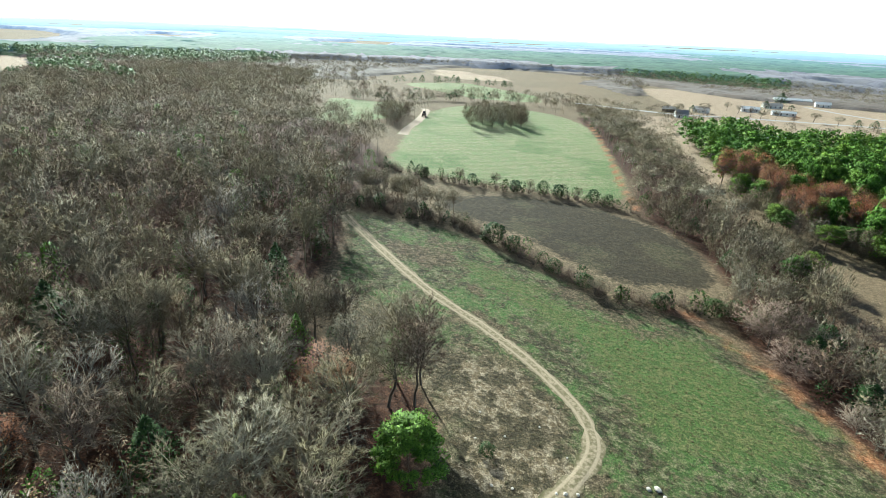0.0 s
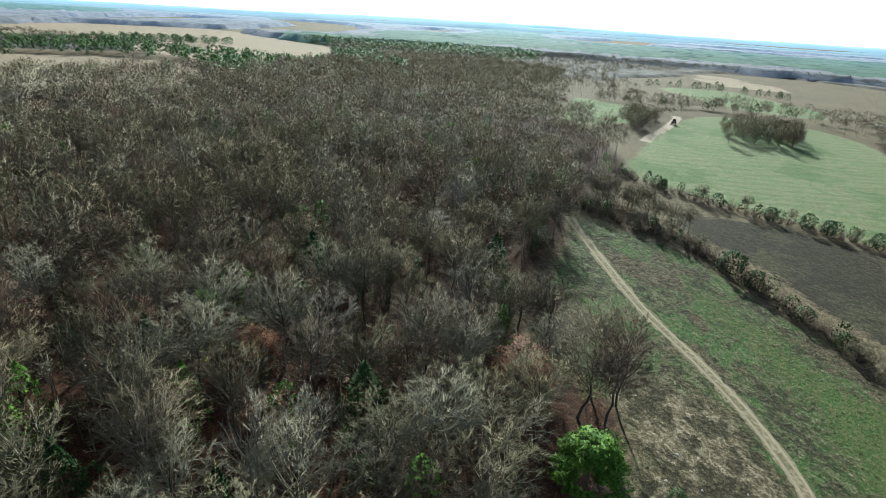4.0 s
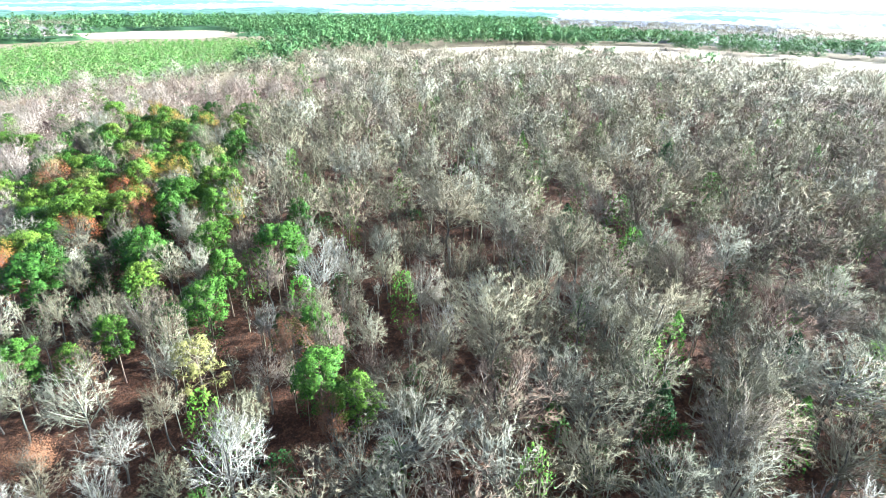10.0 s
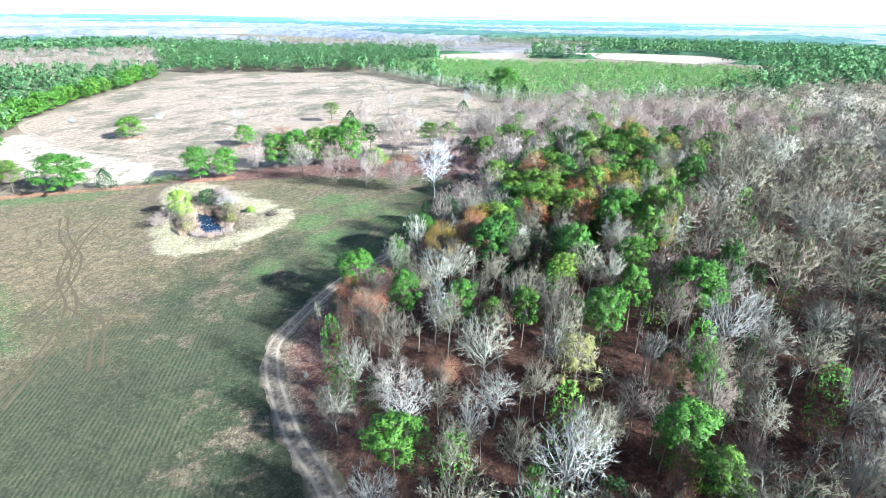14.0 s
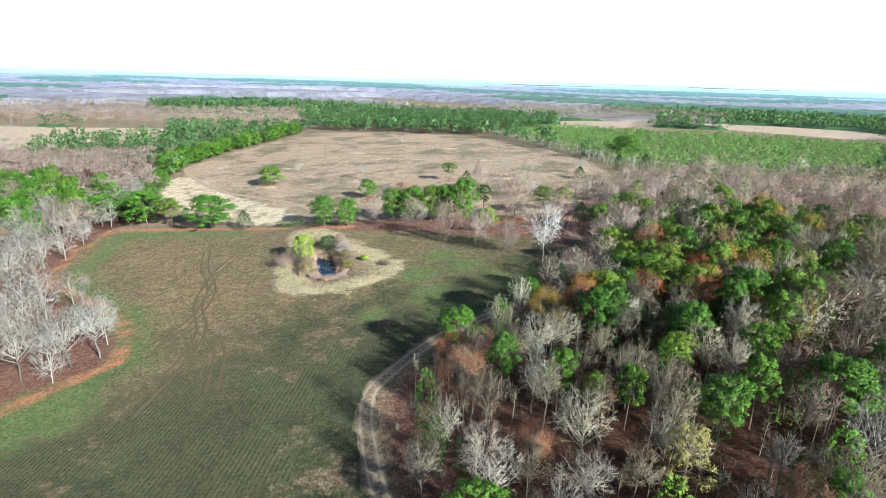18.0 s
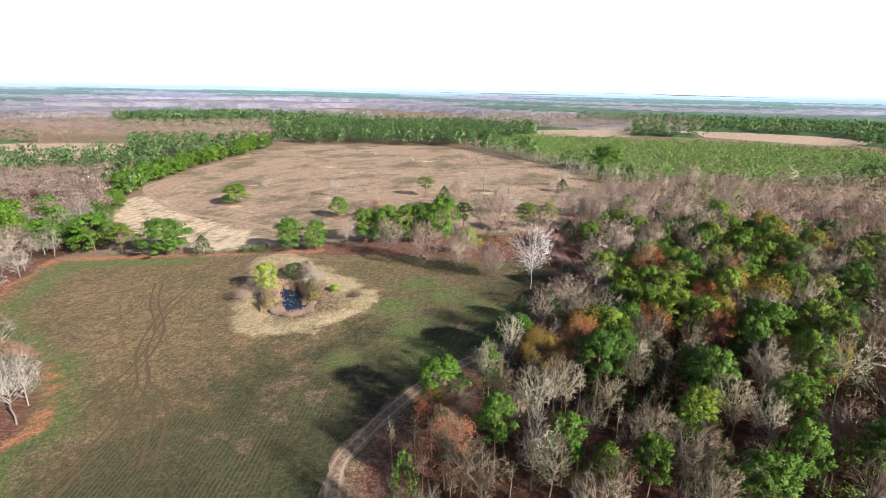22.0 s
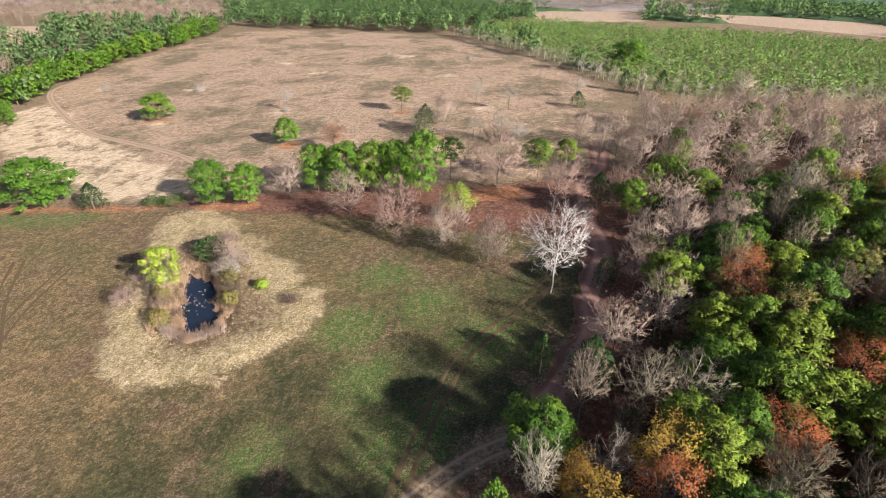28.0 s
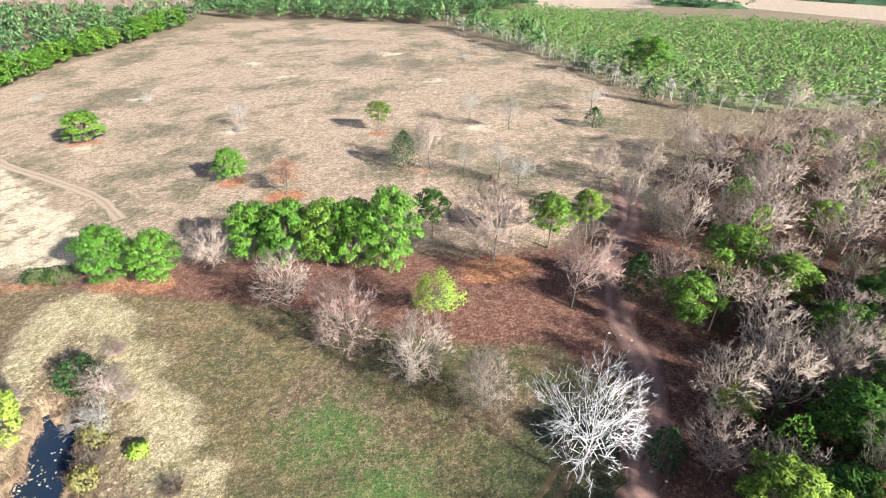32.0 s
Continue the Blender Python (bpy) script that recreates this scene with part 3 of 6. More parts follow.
def grow(rng, height, spread, limbs=9, forks=5, twigs=8, bole=0.36, thick=1.0, fine=0.024, lod=0, low=0.29):
    """A leafless tree whose limbs curve up and out to a lumpy dome: (trunk mesh, crown mesh, twig tips)."""
    n = 7 if lod == 0 else 3
    top = 0.74
    zs = np.linspace(0, height * top, n)
    bend = np.cumsum(rng.normal(0, height * 0.014, (n, 2)), 0)
    spine = np.column_stack([bend - bend[0], zs])
    rad = np.linspace(height * 0.0125, height * 0.0035, n) * thick
    trunk = prisms(spine[:-1], spine[1:], rad[:-1], rad[1:], 6 if lod == 0 else 3)
    a, b, zc = spread * 0.45, height * low, height * (0.95 - low)
    lop = rng.normal(0, 0.06, 2) * spread
    hub, axes = np.array([lop[0], lop[1], zc]), np.array([a, a, b])
    lump = rng.random(3) * 6.28

    def dome(v, k):
        w = (v - hub) / axes
        w = w / max(np.linalg.norm(w), 1e-6)
        az = math.atan2(w[1], w[0])
        return hub + w * axes * k * (1 + 0.11 * math.sin(3 * az + lump[0]) + 0.07 * math.sin(5 * az + lump[1] + 3 * w[2]))

    def unit(v):
        return v / max(np.linalg.norm(v), 1e-6)

    L0, L1, LA, LB, LF, F0, F1, FR, S0, S1, C0, C1, tips = [], [], [], [], [], [], [], [], [], [], [], [], []
    for k in range(limbs):
        c = -0.3 + 1.28 * ((k + rng.random()) / limbs) ** 0.8
        th, ph = math.acos(min(c, 0.985)), k * 2.4 + rng.normal(0, 0.4)
        end = dome(hub + axes * np.array([math.sin(th) * math.cos(ph), math.sin(th) * math.sin(ph), c]), rng.uniform(0.78, 0.97))
        f = bole + (top - 0.05 - bole) * min(max((c + 0.3) / 1.3 * rng.uniform(0.45, 0.95), 0), 1)
        base = np.array([np.interp(f * height, zs, spine[:, q]) for q in range(3)])
        run = end - base
        ctrl = base + run * np.array([0.62, 0.62, 0.42]) + rng.normal(0, 0.045, 3) * spread
        r = height * 0.0048 * thick * (0.75 + 0.5 * rng.random())

        def at(g):
            return base * (1 - g) ** 2 + ctrl * 2 * g * (1 - g) + end * g * g

        steps = (0, 0.35, 0.7, 1.0) if lod == 0 else (0, 0.55, 1.0)
        for g0, g1 in zip(steps, steps[1:]):
            # limb mark falls towards the trunk, putting the crown's shade into the bark colour
            L0.append(at(g0)), L1.append(at(g1)), LA.append(r * (1 - 0.72 * g0)), LB.append(r * (1 - 0.72 * g1)), LF.append((0.3 + 0.8 * g0) * (0.55 if lod else 1.0))
        for j in range(forks):
            g = 0.22 + 0.76 * (j + rng.random()) / forks
            fb = at(g)
            way = unit(at(min(g + 0.1, 1.0)) - at(g - 0.1))
            way = unit(way + rng.normal(0, 0.62, 3) + unit(fb - hub) * 0.3)
            far_end = dome(fb + way * spread * 0.3, rng.uniform(0.86, 1.04))
            step = far_end - fb
            fe = fb + step * min(1.0, 0.3 * spread / max(np.linalg.norm(step), 1e-6))
            kink = (fb + fe) / 2 + rng.normal(0, 0.022, 3) * spread
            fr = r * 0.45 * (1.15 - 0.6 * g)
            F0.extend((fb, kink)), F1.extend((kink, fe)), FR.extend((fr, fr * 0.66))
            d = unit(fe - kink)
            for i in range(3):
                h = 0.25 + 0.75 * (i + rng.random()) / 3
                sb = fb + (kink - fb) * h * 2 if h < 0.5 else kink + (fe - kink) * (h - 0.5) * 2
                sd = unit(d * 0.75 + rng.normal(0, 0.55, 3) + np.array([0, 0, 0.25]) + unit(sb - hub) * 0.35)
                se = sb + sd * spread * rng.uniform(0.07, 0.13)
                S0.append(sb), S1.append(se)
                for _ in range(max(1, twigs // 3)):
                    q = sb + (se - sb) * rng.uniform(0.3, 1.0)
                    td = unit(sd * 0.9 + rng.normal(0, 0.48, 3) + np.array([0, 0, 0.25]))
                    te = q + td * spread * rng.uniform(0.045, 0.105) * (0.85 if lod else 1.0)
                    C0.append(q), C1.append(te)
                    tips.append(te)
    low_hub = hub - np.array([0, 0, b * 0.45])
    made = [dressed(slivers(rng, np.array(C0), np.array(C1), fine), 0.0, low_hub, 0.86 if lod else 0.8)]
    if lod < 2:
        made.append(dressed(prisms(np.array(L0), np.array(L1), np.array(LA), np.array(LB)), np.repeat(np.array(LF), 6)))
        made.append(dressed(cones(np.array(F0), np.array(F1), np.array(FR) * 1.1), 0.45 if lod else 0.85))
        made.append(dressed(slivers(rng, np.array(S0), np.array(S1), fine * 1.1), 0.45, low_hub, 0.5))
    else:
        made.append(dressed(cones(np.array(L0[::2]), np.array(L1[1::2]), np.array(LA[::2])), 0.5))
        made.append(dressed(slivers(rng, np.array(F0[::2]), np.array(F1[1::2]), fine * 1.1), 0.35, low_hub, 0.8))
    # wide inner blades added to block light and darken the crown's inside
    m = 130 if lod == 0 else 70
    u = rng.normal(0, 1, (m, 3))
    u *= (rng.uniform(0.2, 0.72, (m, 1)) / np.linalg.norm(u, axis=1, keepdims=True))
    u[:, 2] -= 0.25
    heart = hub + u * axes
    d = u + rng.normal(0, 0.35, (m, 3)) + np.array([0, 0, 0.5])
    d *= spread * rng.uniform(0.07, 0.14, (m, 1)) / np.linalg.norm(d, axis=1, keepdims=True)
    made.append(dressed(slivers(rng, heart - d, heart + d, 0.05 if lod == 0 else 0.055), 0.0, low_hub, 0.6))
    # low mark on the trunk too, for the same painted crown shade
    return dressed(trunk, 0.2), joined(made), np.array(tips)


def twig_cloud(rng, height, spread, n, fine):
    """A leafless crown seen from afar: short twigs over a lumpy dome, on a thin trunk."""
    u = rng.normal(0, 1, (n, 3))
    u[:, 2] = np.abs(u[:, 2]) - 0.3
    u /= np.linalg.norm(u, axis=1, keepdims=True)
    az = np.arctan2(u[:, 1], u[:, 0])
    lump = 1 + 0.14 * np.sin(3 * az + rng.random() * 6) + 0.1 * np.sin(5 * az + 4 * u[:, 2])
    c = u * np.array([spread * 0.43, spread * 0.43, height * 0.25]) * (rng.random(n) ** 0.25 * lump)[:, None] + np.array([0, 0, height * 0.68])
    d = u * 0.6 + rng.normal(0, 0.5, (n, 3)) + np.array([0, 0, 0.25])
    d /= np.linalg.norm(d, axis=1, keepdims=True)
    w = np.cross(d, rng.normal(0, 1, (n, 3)))
    w *= fine / np.linalg.norm(w, axis=1, keepdims=True)
    ln = spread * rng.uniform(0.08, 0.15, (n, 1))
    V = np.stack([c - d * ln * 0.5 - w, c - d * ln * 0.5 + w, c + d * ln * 0.5], 1).reshape(-1, 3)
    T = np.arange(n * 3).reshape(n, 3)
    foot = cones(np.array([[0, 0, 0.0]]), np.array([[0, 0, height * 0.7]]), np.array([height * 0.008]))
    return joined([dressed((V, T), 0.1, np.array([0, 0, height * 0.52]), 0.86), dressed(foot, 0.3)])


def leaf_tris(rng, centres, size, flat=0.5, hubs=None, ruffle=0.5, slim=1.0, radial=0.0):
    """One small pointed leaf spray at each centre, shaded as part of the round tuft about its hub."""
    n = len(centres)
    d = rng.normal(0, 1, (n, 3))
    d[:, 2] *= flat
    if hubs is None:
        hubs = centres.mean(0) - np.array([0, 0, 0.3 * np.ptp(centres[:, 2])])
    out = centres - hubs
    out = out / np.maximum(np.linalg.norm(out, axis=1, keepdims=True), 1e-6)
    d = d * (1 - radial) + (out + np.array([0, 0, 0.25])) * radial * 1.6
    u, v = ring_frame(d)
    s = size * rng.uniform(0.6, 1.35, (n, 1))
    w = d / np.linalg.norm(d, axis=1, keepdims=True)
    V = np.stack([centres - u * s * 0.55 * slim - w * s * 0.5, centres + u * s * 0.55 * slim - w * s * 0.4, centres + w * s * 0.9 + v * s * 0.3], 1)
    face = np.cross(V[:, 1] - V[:, 0], V[:, 2] - V[:, 0])
    back = (face * out).sum(1) < 0
    V[back] = V[back][:, [1, 0, 2]]
    face[back] *= -1
    face = face / np.maximum(np.linalg.norm(face, axis=1, keepdims=True), 1e-9)
    out = out * 0.8 + face * ruffle
    out = out / np.linalg.norm(out, axis=1, keepdims=True)
    V = np.concatenate([V, np.repeat(out[:, None], 3, 1)], 2).reshape(-1, 6)
    return V, np.arange(n * 3).reshape(-1, 3)


def pine(rng, height, spread, clumps=26, sprays=26, low=0.4, size=0.42, slim=1.0, puff=0.105):
    """A loblolly-like pine: straight trunk, bare lower limbs, and a broken crown of round needle tufts at the limbs' ends."""
    zs = np.linspace(0, height * 0.95, 6)
    bend = np.cumsum(rng.normal(0, height * 0.008, (6, 2)), 0)
    spine = np.column_stack([bend - bend[0], zs])
    rad = np.linspace(height * 0.012, height * 0.002, 6)
    trunk = prisms(spine[:-1], spine[1:], rad[:-1], rad[1:], 6)
    P0, P1, R, C, H = [], [], [], [], []
    for k in range(clumps):
        f = low + (1 - low) * ((k + rng.random()) / clumps) ** 0.85
        a = k * 2.4 + rng.normal(0, 0.35)
        g = (f - low) / (1 - low)
        reach = spread * 0.5 * (math.sin(math.pi * (0.24 + 0.7 * g)) ** 0.7) * (1 + 0.16 * math.sin(2 * a + low * 40 + 5 * g))
        out = reach * math.sqrt(rng.uniform(0.2, 1.0))
        base = np.array([np.interp(f * height * 0.9, zs, spine[:, c]) for c in range(3)])
        tip = base + np.array([math.cos(a) * out, math.sin(a) * out, out * rng.uniform(0.1, 0.5)])
        P0.append(base), P1.append(tip), R.append(height * 0.0028)
        m = sprays
        ball = rng.normal(0, 1, (m, 3))
        ball[:, 2] = np.abs(ball[:, 2]) - 0.35
        ball *= (rng.random((m, 1)) ** 0.35) / np.linalg.norm(ball, axis=1, keepdims=True)
        rp = spread * puff * rng.uniform(0.75, 1.35)
        C.append(tip + ball * np.array([1, 1, 0.8]) * rp)
        H.append(np.repeat((tip - np.array([0, 0, rp * 0.4]) - 0.12 * (tip - base))[None], m, 0))
    limbs = cones(np.array(P0), np.array(P1), np.array(R))
    return joined([trunk, limbs]), leaf_tris(rng, np.concatenate(C), size * spread / 6, 0.8, np.concatenate(H), 0.3, slim, 0.15)


def cedar(rng, height, spread, sprays=520, size=0.3, round_top=False):
    """A dense evergreen down to the ground, pointed or rounded."""
    f = rng.random(sprays) ** 0.75
    a = rng.random(sprays) * 2 * np.pi
    r = spread * 0.5 * np.sin(np.pi * (0.35 + 0.65 * f)) ** 0.9 * rng.uniform(0.55, 1.0, sprays) * (1 + 0.18 * np.sin(a * 3 + f * 9))
    if round_top:
        r = spread * 0.5 * np.sqrt(np.clip(1 - (1.7 * f - 0.75) ** 2, 0.02, 1)) * rng.uniform(0.6, 1.0, sprays) * (1 + 0.2 * np.sin(a * 3 + f * 7))
    c = np.column_stack([np.cos(a) * r, np.sin(a) * r, height * (0.05 + 0.93 * f)])
    s = np.array([[0, 0, 0.0], [0, 0, height * 0.9]])
    return prisms(s[:1], s[1:], np.array([height * 0.02]), np.array([height * 0.004]), 6), leaf_tris(rng, c, size, 1.2)


def thicket(rng, height, spread, stems=90):
    """A leafless bush: many thin stems from one foot."""
    a = rng.random(stems) * 2 * np.pi
    r0, r1 = spread * 0.12 * rng.random(stems), spread * 0.5 * rng.random(stems) ** 0.6
    h = height * rng.uniform(0.5, 1.0, stems) * (1 - 0.35 * (r1 / (spread * 0.5)) ** 2)
    p0 = np.column_stack([np.cos(a) * r0, np.sin(a) * r0, 0 * a])
    p1 = np.column_stack([np.cos(a) * r1, np.sin(a) * r1, h])
    q = np.repeat(np.arange(stems), 5)
    b0 = p0[q] + (p1[q] - p0[q]) * rng.uniform(0.4, 0.95, (len(q), 1))
    b1 = b0 + rng.normal(0, spread * 0.07, (len(q), 3)) + np.array([0, 0, height * 0.1])
    return joined([cones(p0, p1, np.full(stems, 0.035)), cones(b0, b1, np.full(len(q), 0.018))])


def flat_material(name, col, rough=0.7):
    m, nt, b = material(name, rough)
    n = noise_node(nt, 2.0, 4, position(nt))
    nt.links.new(mix(nt, calc(nt, "MULTIPLY", n, 0.35), col, tuple(c * 0.6 for c in col)), b.inputs["Base Color"])
    return m


# ---- materials of plants ----
BARK = bark_material("grey_bark", [(0.0, (0.08, 0.065, 0.05)), (0.35, (0.13, 0.11, 0.085)), (0.65, (0.075, 0.06, 0.045)), (1.0, (0.14, 0.125, 0.1))])
TWIG = bark_material("grey_twigs", [(0.0, (0.155, 0.12, 0.068)), (0.12, (0.32, 0.275, 0.165)), (0.24, (0.105, 0.072, 0.043)), (0.36, (0.25, 0.22, 0.122)), (0.48, (0.155, 0.088, 0.056)),
                                    (0.6, (0.29, 0.265, 0.19)), (0.7, (0.115, 0.094, 0.05)), (0.8, (0.21, 0.185, 0.105)), (0.9, (0.37, 0.34, 0.245)), (1.0, (0.18, 0.14, 0.076))], 0.2, 0.7)
ROSY = bark_material("rosy_twigs", [(0.0, (0.32, 0.225, 0.165)), (0.5, (0.4, 0.315, 0.24)), (1.0, (0.3, 0.2, 0.155))], 0.4, 0.6)
WHITE_BARK = bark_material("pale_bark", [(0.0, (0.3, 0.26, 0.2)), (1.0, (0.4, 0.365, 0.3))], 0.45, 0.6)
SNOWY_BARK = bark_material("white_sycamore_bark", [(0.0, (0.5, 0.47, 0.42)), (1.0, (0.54, 0.51, 0.46))], 0.5, 0.4)
PINE_BARK = bark_material("pine_bark", [(0.0, (0.16, 0.1, 0.07)), (1.0, (0.22, 0.15, 0.1))])
NEEDLES = leaf_material("pine_needles", [(0.0, (0.055, 0.125, 0.015)), (0.5, (0.115, 0.22, 0.022)), (1.0, (0.215, 0.295, 0.032))], (0.01, 0.024, 0.005))
FRESH = leaf_material("fresh_pine_needles", [(0.0, (0.11, 0.24, 0.025)), (0.6, (0.16, 0.31, 0.032)), (1.0, (0.21, 0.33, 0.036))], (0.022, 0.055, 0.007))
YOUNG = leaf_material("young_pine_needles", [(0.0, (0.18, 0.33, 0.07)), (0.6, (0.24, 0.37, 0.09)), (1.0, (0.3, 0.33, 0.12))], (0.045, 0.095, 0.02))
BELT = leaf_material("belt_pine_needles", [(0.0, (0.095, 0.185, 0.055)), (0.5, (0.14, 0.245, 0.075)), (1.0, (0.2, 0.28, 0.1))], (0.03, 0.065, 0.024))
BROWN_LEAVES = leaf_material("dry_brown_leaves", [(0.0, (0.24, 0.14, 0.085)), (0.5, (0.3, 0.2, 0.1)), (1.0, (0.3, 0.13, 0.06))], (0.09, 0.05, 0.03))
CEDAR = leaf_material("cedar_scales", [(0.0, (0.04, 0.09, 0.026)), (1.0, (0.085, 0.15, 0.035))], (0.012, 0.03, 0.01))
OLIVE = leaf_material("olive_leaves", [(0.0, (0.22, 0.2, 0.06)), (1.0, (0.3, 0.25, 0.08))], (0.08, 0.08, 0.02))
GOLD = leaf_material("golden_leaves", [(0.0, (0.42, 0.3, 0.05)), (1.0, (0.38, 0.22, 0.04))], (0.16, 0.1, 0.02))
RUST = leaf_material("rust_leaves", [(0.0, (0.4, 0.16, 0.065)), (0.6, (0.34, 0.17, 0.085)), (1.0, (0.46, 0.14, 0.04))], (0.13, 0.055, 0.028))
LIME = leaf_material("lime_leaves", [(0.0, (0.3, 0.42, 0.05)), (1.0, (0.38, 0.42, 0.06))], (0.1, 0.16, 0.02))

rng = np.random.default_rng(7)
KITS = {}


def kit(name, count, size, maker, trunk_mat, crown_mat):
    """Meshes for count trees of a kind, of a known height and spread."""
    made = []
    for k in range(count):
        trunk, crown = maker()
        made.append((mesh_of(name + "_trunk", *trunk, trunk_mat), mesh_of(name + "_crown", *crown, crown_mat)))
    KITS[name] = (size, made)


def bare(h, w, **kw):
    t, c, _ = grow(rng, h, w, **kw)
    return t, c


def leafy(h, w, leaves, size, **kw):
    t, c, tips = grow(rng, h, w, **kw)
    pick = tips[rng.integers(0, len(tips), leaves)] + rng.normal(0, 0.35, (leaves, 3))
    return joined([t, c]), leaf_tris(rng, pick, size)


kit("bare", 12, (15, 8), lambda: bare(15, 8, limbs=14, forks=7, twigs=36, bole=0.34, low=0.26, fine=0.02, thick=1.0), BARK, TWIG)
kit("wide", 3, (14, 12), lambda: bare(14, 12, limbs=20, forks=8, twigs=30, bole=0.05, low=0.42, thick=0.7, fine=0.027), BARK, ROSY)
kit("bushy", 4, (12, 9), lambda: bare(12, 9, limbs=15, forks=7, twigs=30, bole=0.15, low=0.38, thick=0.8, fine=0.026), BARK, ROSY)
kit("low", 3, (10, 8), lambda: bare(10, 8, limbs=14, forks=6, twigs=24, bole=0.05, low=0.42, thick=0.7, fine=0.03), BARK, TWIG)
kit("white", 2, (17, 12), lambda: bare(17, 12, bole=0.26, thick=0.52, fine=0.024, low=0.36, limbs=14, forks=8, twigs=18), SNOWY_BARK, SNOWY_BARK)
kit("pale", 3, (15, 9), lambda: bare(15, 9, limbs=13, forks=7, twigs=24, bole=0.26, fine=0.022), BARK, WHITE_BARK)
kit("pine", 7, (12, 6), lambda: pine(rng, 12, 6, clumps=46, sprays=84, low=0.42, size=0.3, slim=0.55, puff=0.13), PINE_BARK, NEEDLES)
kit("round_pine", 3, (11, 9), lambda: pine(rng, 11, 9, clumps=100, sprays=84, low=0.14, size=0.22, slim=0.6, puff=0.105), PINE_BARK, FRESH)
kit("old_pine", 1, (12, 6), lambda: pine(rng, 12, 6, clumps=52, sprays=44, low=0.35, size=0.22, slim=0.5, puff=0.095), PINE_BARK, OLIVE)
kit("gold", 2, (11, 6), lambda: leafy(11, 6, 4200, 0.135, limbs=12, forks=4, twigs=8, bole=0.2), BARK, GOLD)
kit("rust", 3, (10, 6), lambda: leafy(10, 6, 4400, 0.105, limbs=11, forks=4, twigs=10, bole=0.2), BARK, RUST)
kit("lime", 2, (8, 6), lambda: leafy(8, 6, 2600, 0.16, limbs=11, forks=4, twigs=8, bole=0.15), BARK, LIME)
kit("far_pine", 3, (10, 7), lambda: pine(rng, 10, 7, clumps=48, sprays=64, low=0.12, size=0.36, slim=0.8, puff=0.15), PINE_BARK, FRESH)
kit("juniper", 3, (4, 5), lambda: cedar(rng, 4, 5, 1000, 0.22, True), PINE_BARK, CEDAR)
kit("lime_pine", 1, (7, 5.5), lambda: pine(rng, 7, 5.5, clumps=44, sprays=70, low=0.2, size=0.3, slim=0.6, puff=0.12), PINE_BARK, LIME)
kit("cedar", 4, (8, 5), lambda: cedar(rng, 8, 5, 1300, 0.22), PINE_BARK, CEDAR)

KINDS = {
    "bare": ("bare_tree", "leafless grey hardwood tree with fine twigs in winter", "tree"),
    "wide": ("bare_tree", "broad leafless tree branching from near the ground", "tree"),
    "low": ("bare_tree", "low leafless grey tree branching from the ground", "tree"),
    "bushy": ("bare_tree", "twiggy leafless tree with a dense rosy grey crown", "tree"),
    "white": ("sycamore_tree", "large leafless tree with pale white branches beside the track", "tree"),
    "pale": ("bare_tree", "leafless tree with pale lit branches among the woods", "tree"),
    "pine": ("pine_tree", "green pine tree with a tufted crown", "tree"),
    "round_pine": ("pine_tree", "full round green pine standing in the open", "tree"),
    "far_pine": ("pine_tree", "green pine tree at the far field edge", "tree"),
    "juniper": ("evergreen_shrub", "rounded dark evergreen shrub in the hedge", "shrub"),
    "lime_pine": ("pine_tree", "bright yellow green young pine beside the pond", "tree"),
    "old_pine": ("pine_tree", "tall pine with yellowing olive needles", "tree"),
    "gold": ("autumn_tree", "tree with golden yellow autumn leaves", "tree"),
    "rust": ("autumn_tree", "tree holding rust brown dry leaves", "tree"),
    "lime": ("autumn_tree", "tree with thin yellow green leaves", "tree"),
    "cedar": ("cedar_tree", "dense dark green cedar on leaf litter", "tree"),
}
PLACED = []


def plant(kind, x, y, h, w, label="", group=""):
    name, text, cat = KINDS[kind]
    (h0, w0), made = KITS[kind]
    trunk, crown = made[int(rng.integers(len(made)))]
    root = new(name)
    root.empty_display_size = 0.5
    root.matrix_basis = Matrix.LocRotScale((x, y, float(ground_z(x, y)) - 0.1), Euler((0, 0, rng.random() * 6.28)), (w / w0, w / w0, h / h0))
    for label_part, me in (("trunk", trunk), ("crown", crown)):
        o = new(label_part, me)
        o.parent = root
    tagged(root, label or text, cat, group)
    PLACED.append((x, y, w))
    return root


def scatter(polys, gap, box, jitter=0.42):
    """Places on a loose grid inside any of the polygons, away from planted trees."""
    x0, y0, x1, y1 = box
    X, Y = np.meshgrid(np.arange(x0, x1, gap), np.arange(y0, y1, gap * 0.87))
    X = X + (np.arange(X.shape[0]) % 2)[:, None] * gap / 2
    p = np.column_stack([X.ravel(), Y.ravel()]) + rng.uniform(-jitter, jitter, (X.size, 2)) * gap
    return p[nearest(polys, p[:, 0], p[:, 1]) < -0.5]


def away(p, room=0.33):
    if not PLACED:
        return p
    q = np.array(PLACED)
    d = np.hypot(p[:, None, 0] - q[None, :, 0], p[:, None, 1] - q[None, :, 1])
    return p[(d > q[None, :, 2] * room + 1.2).all(1)]


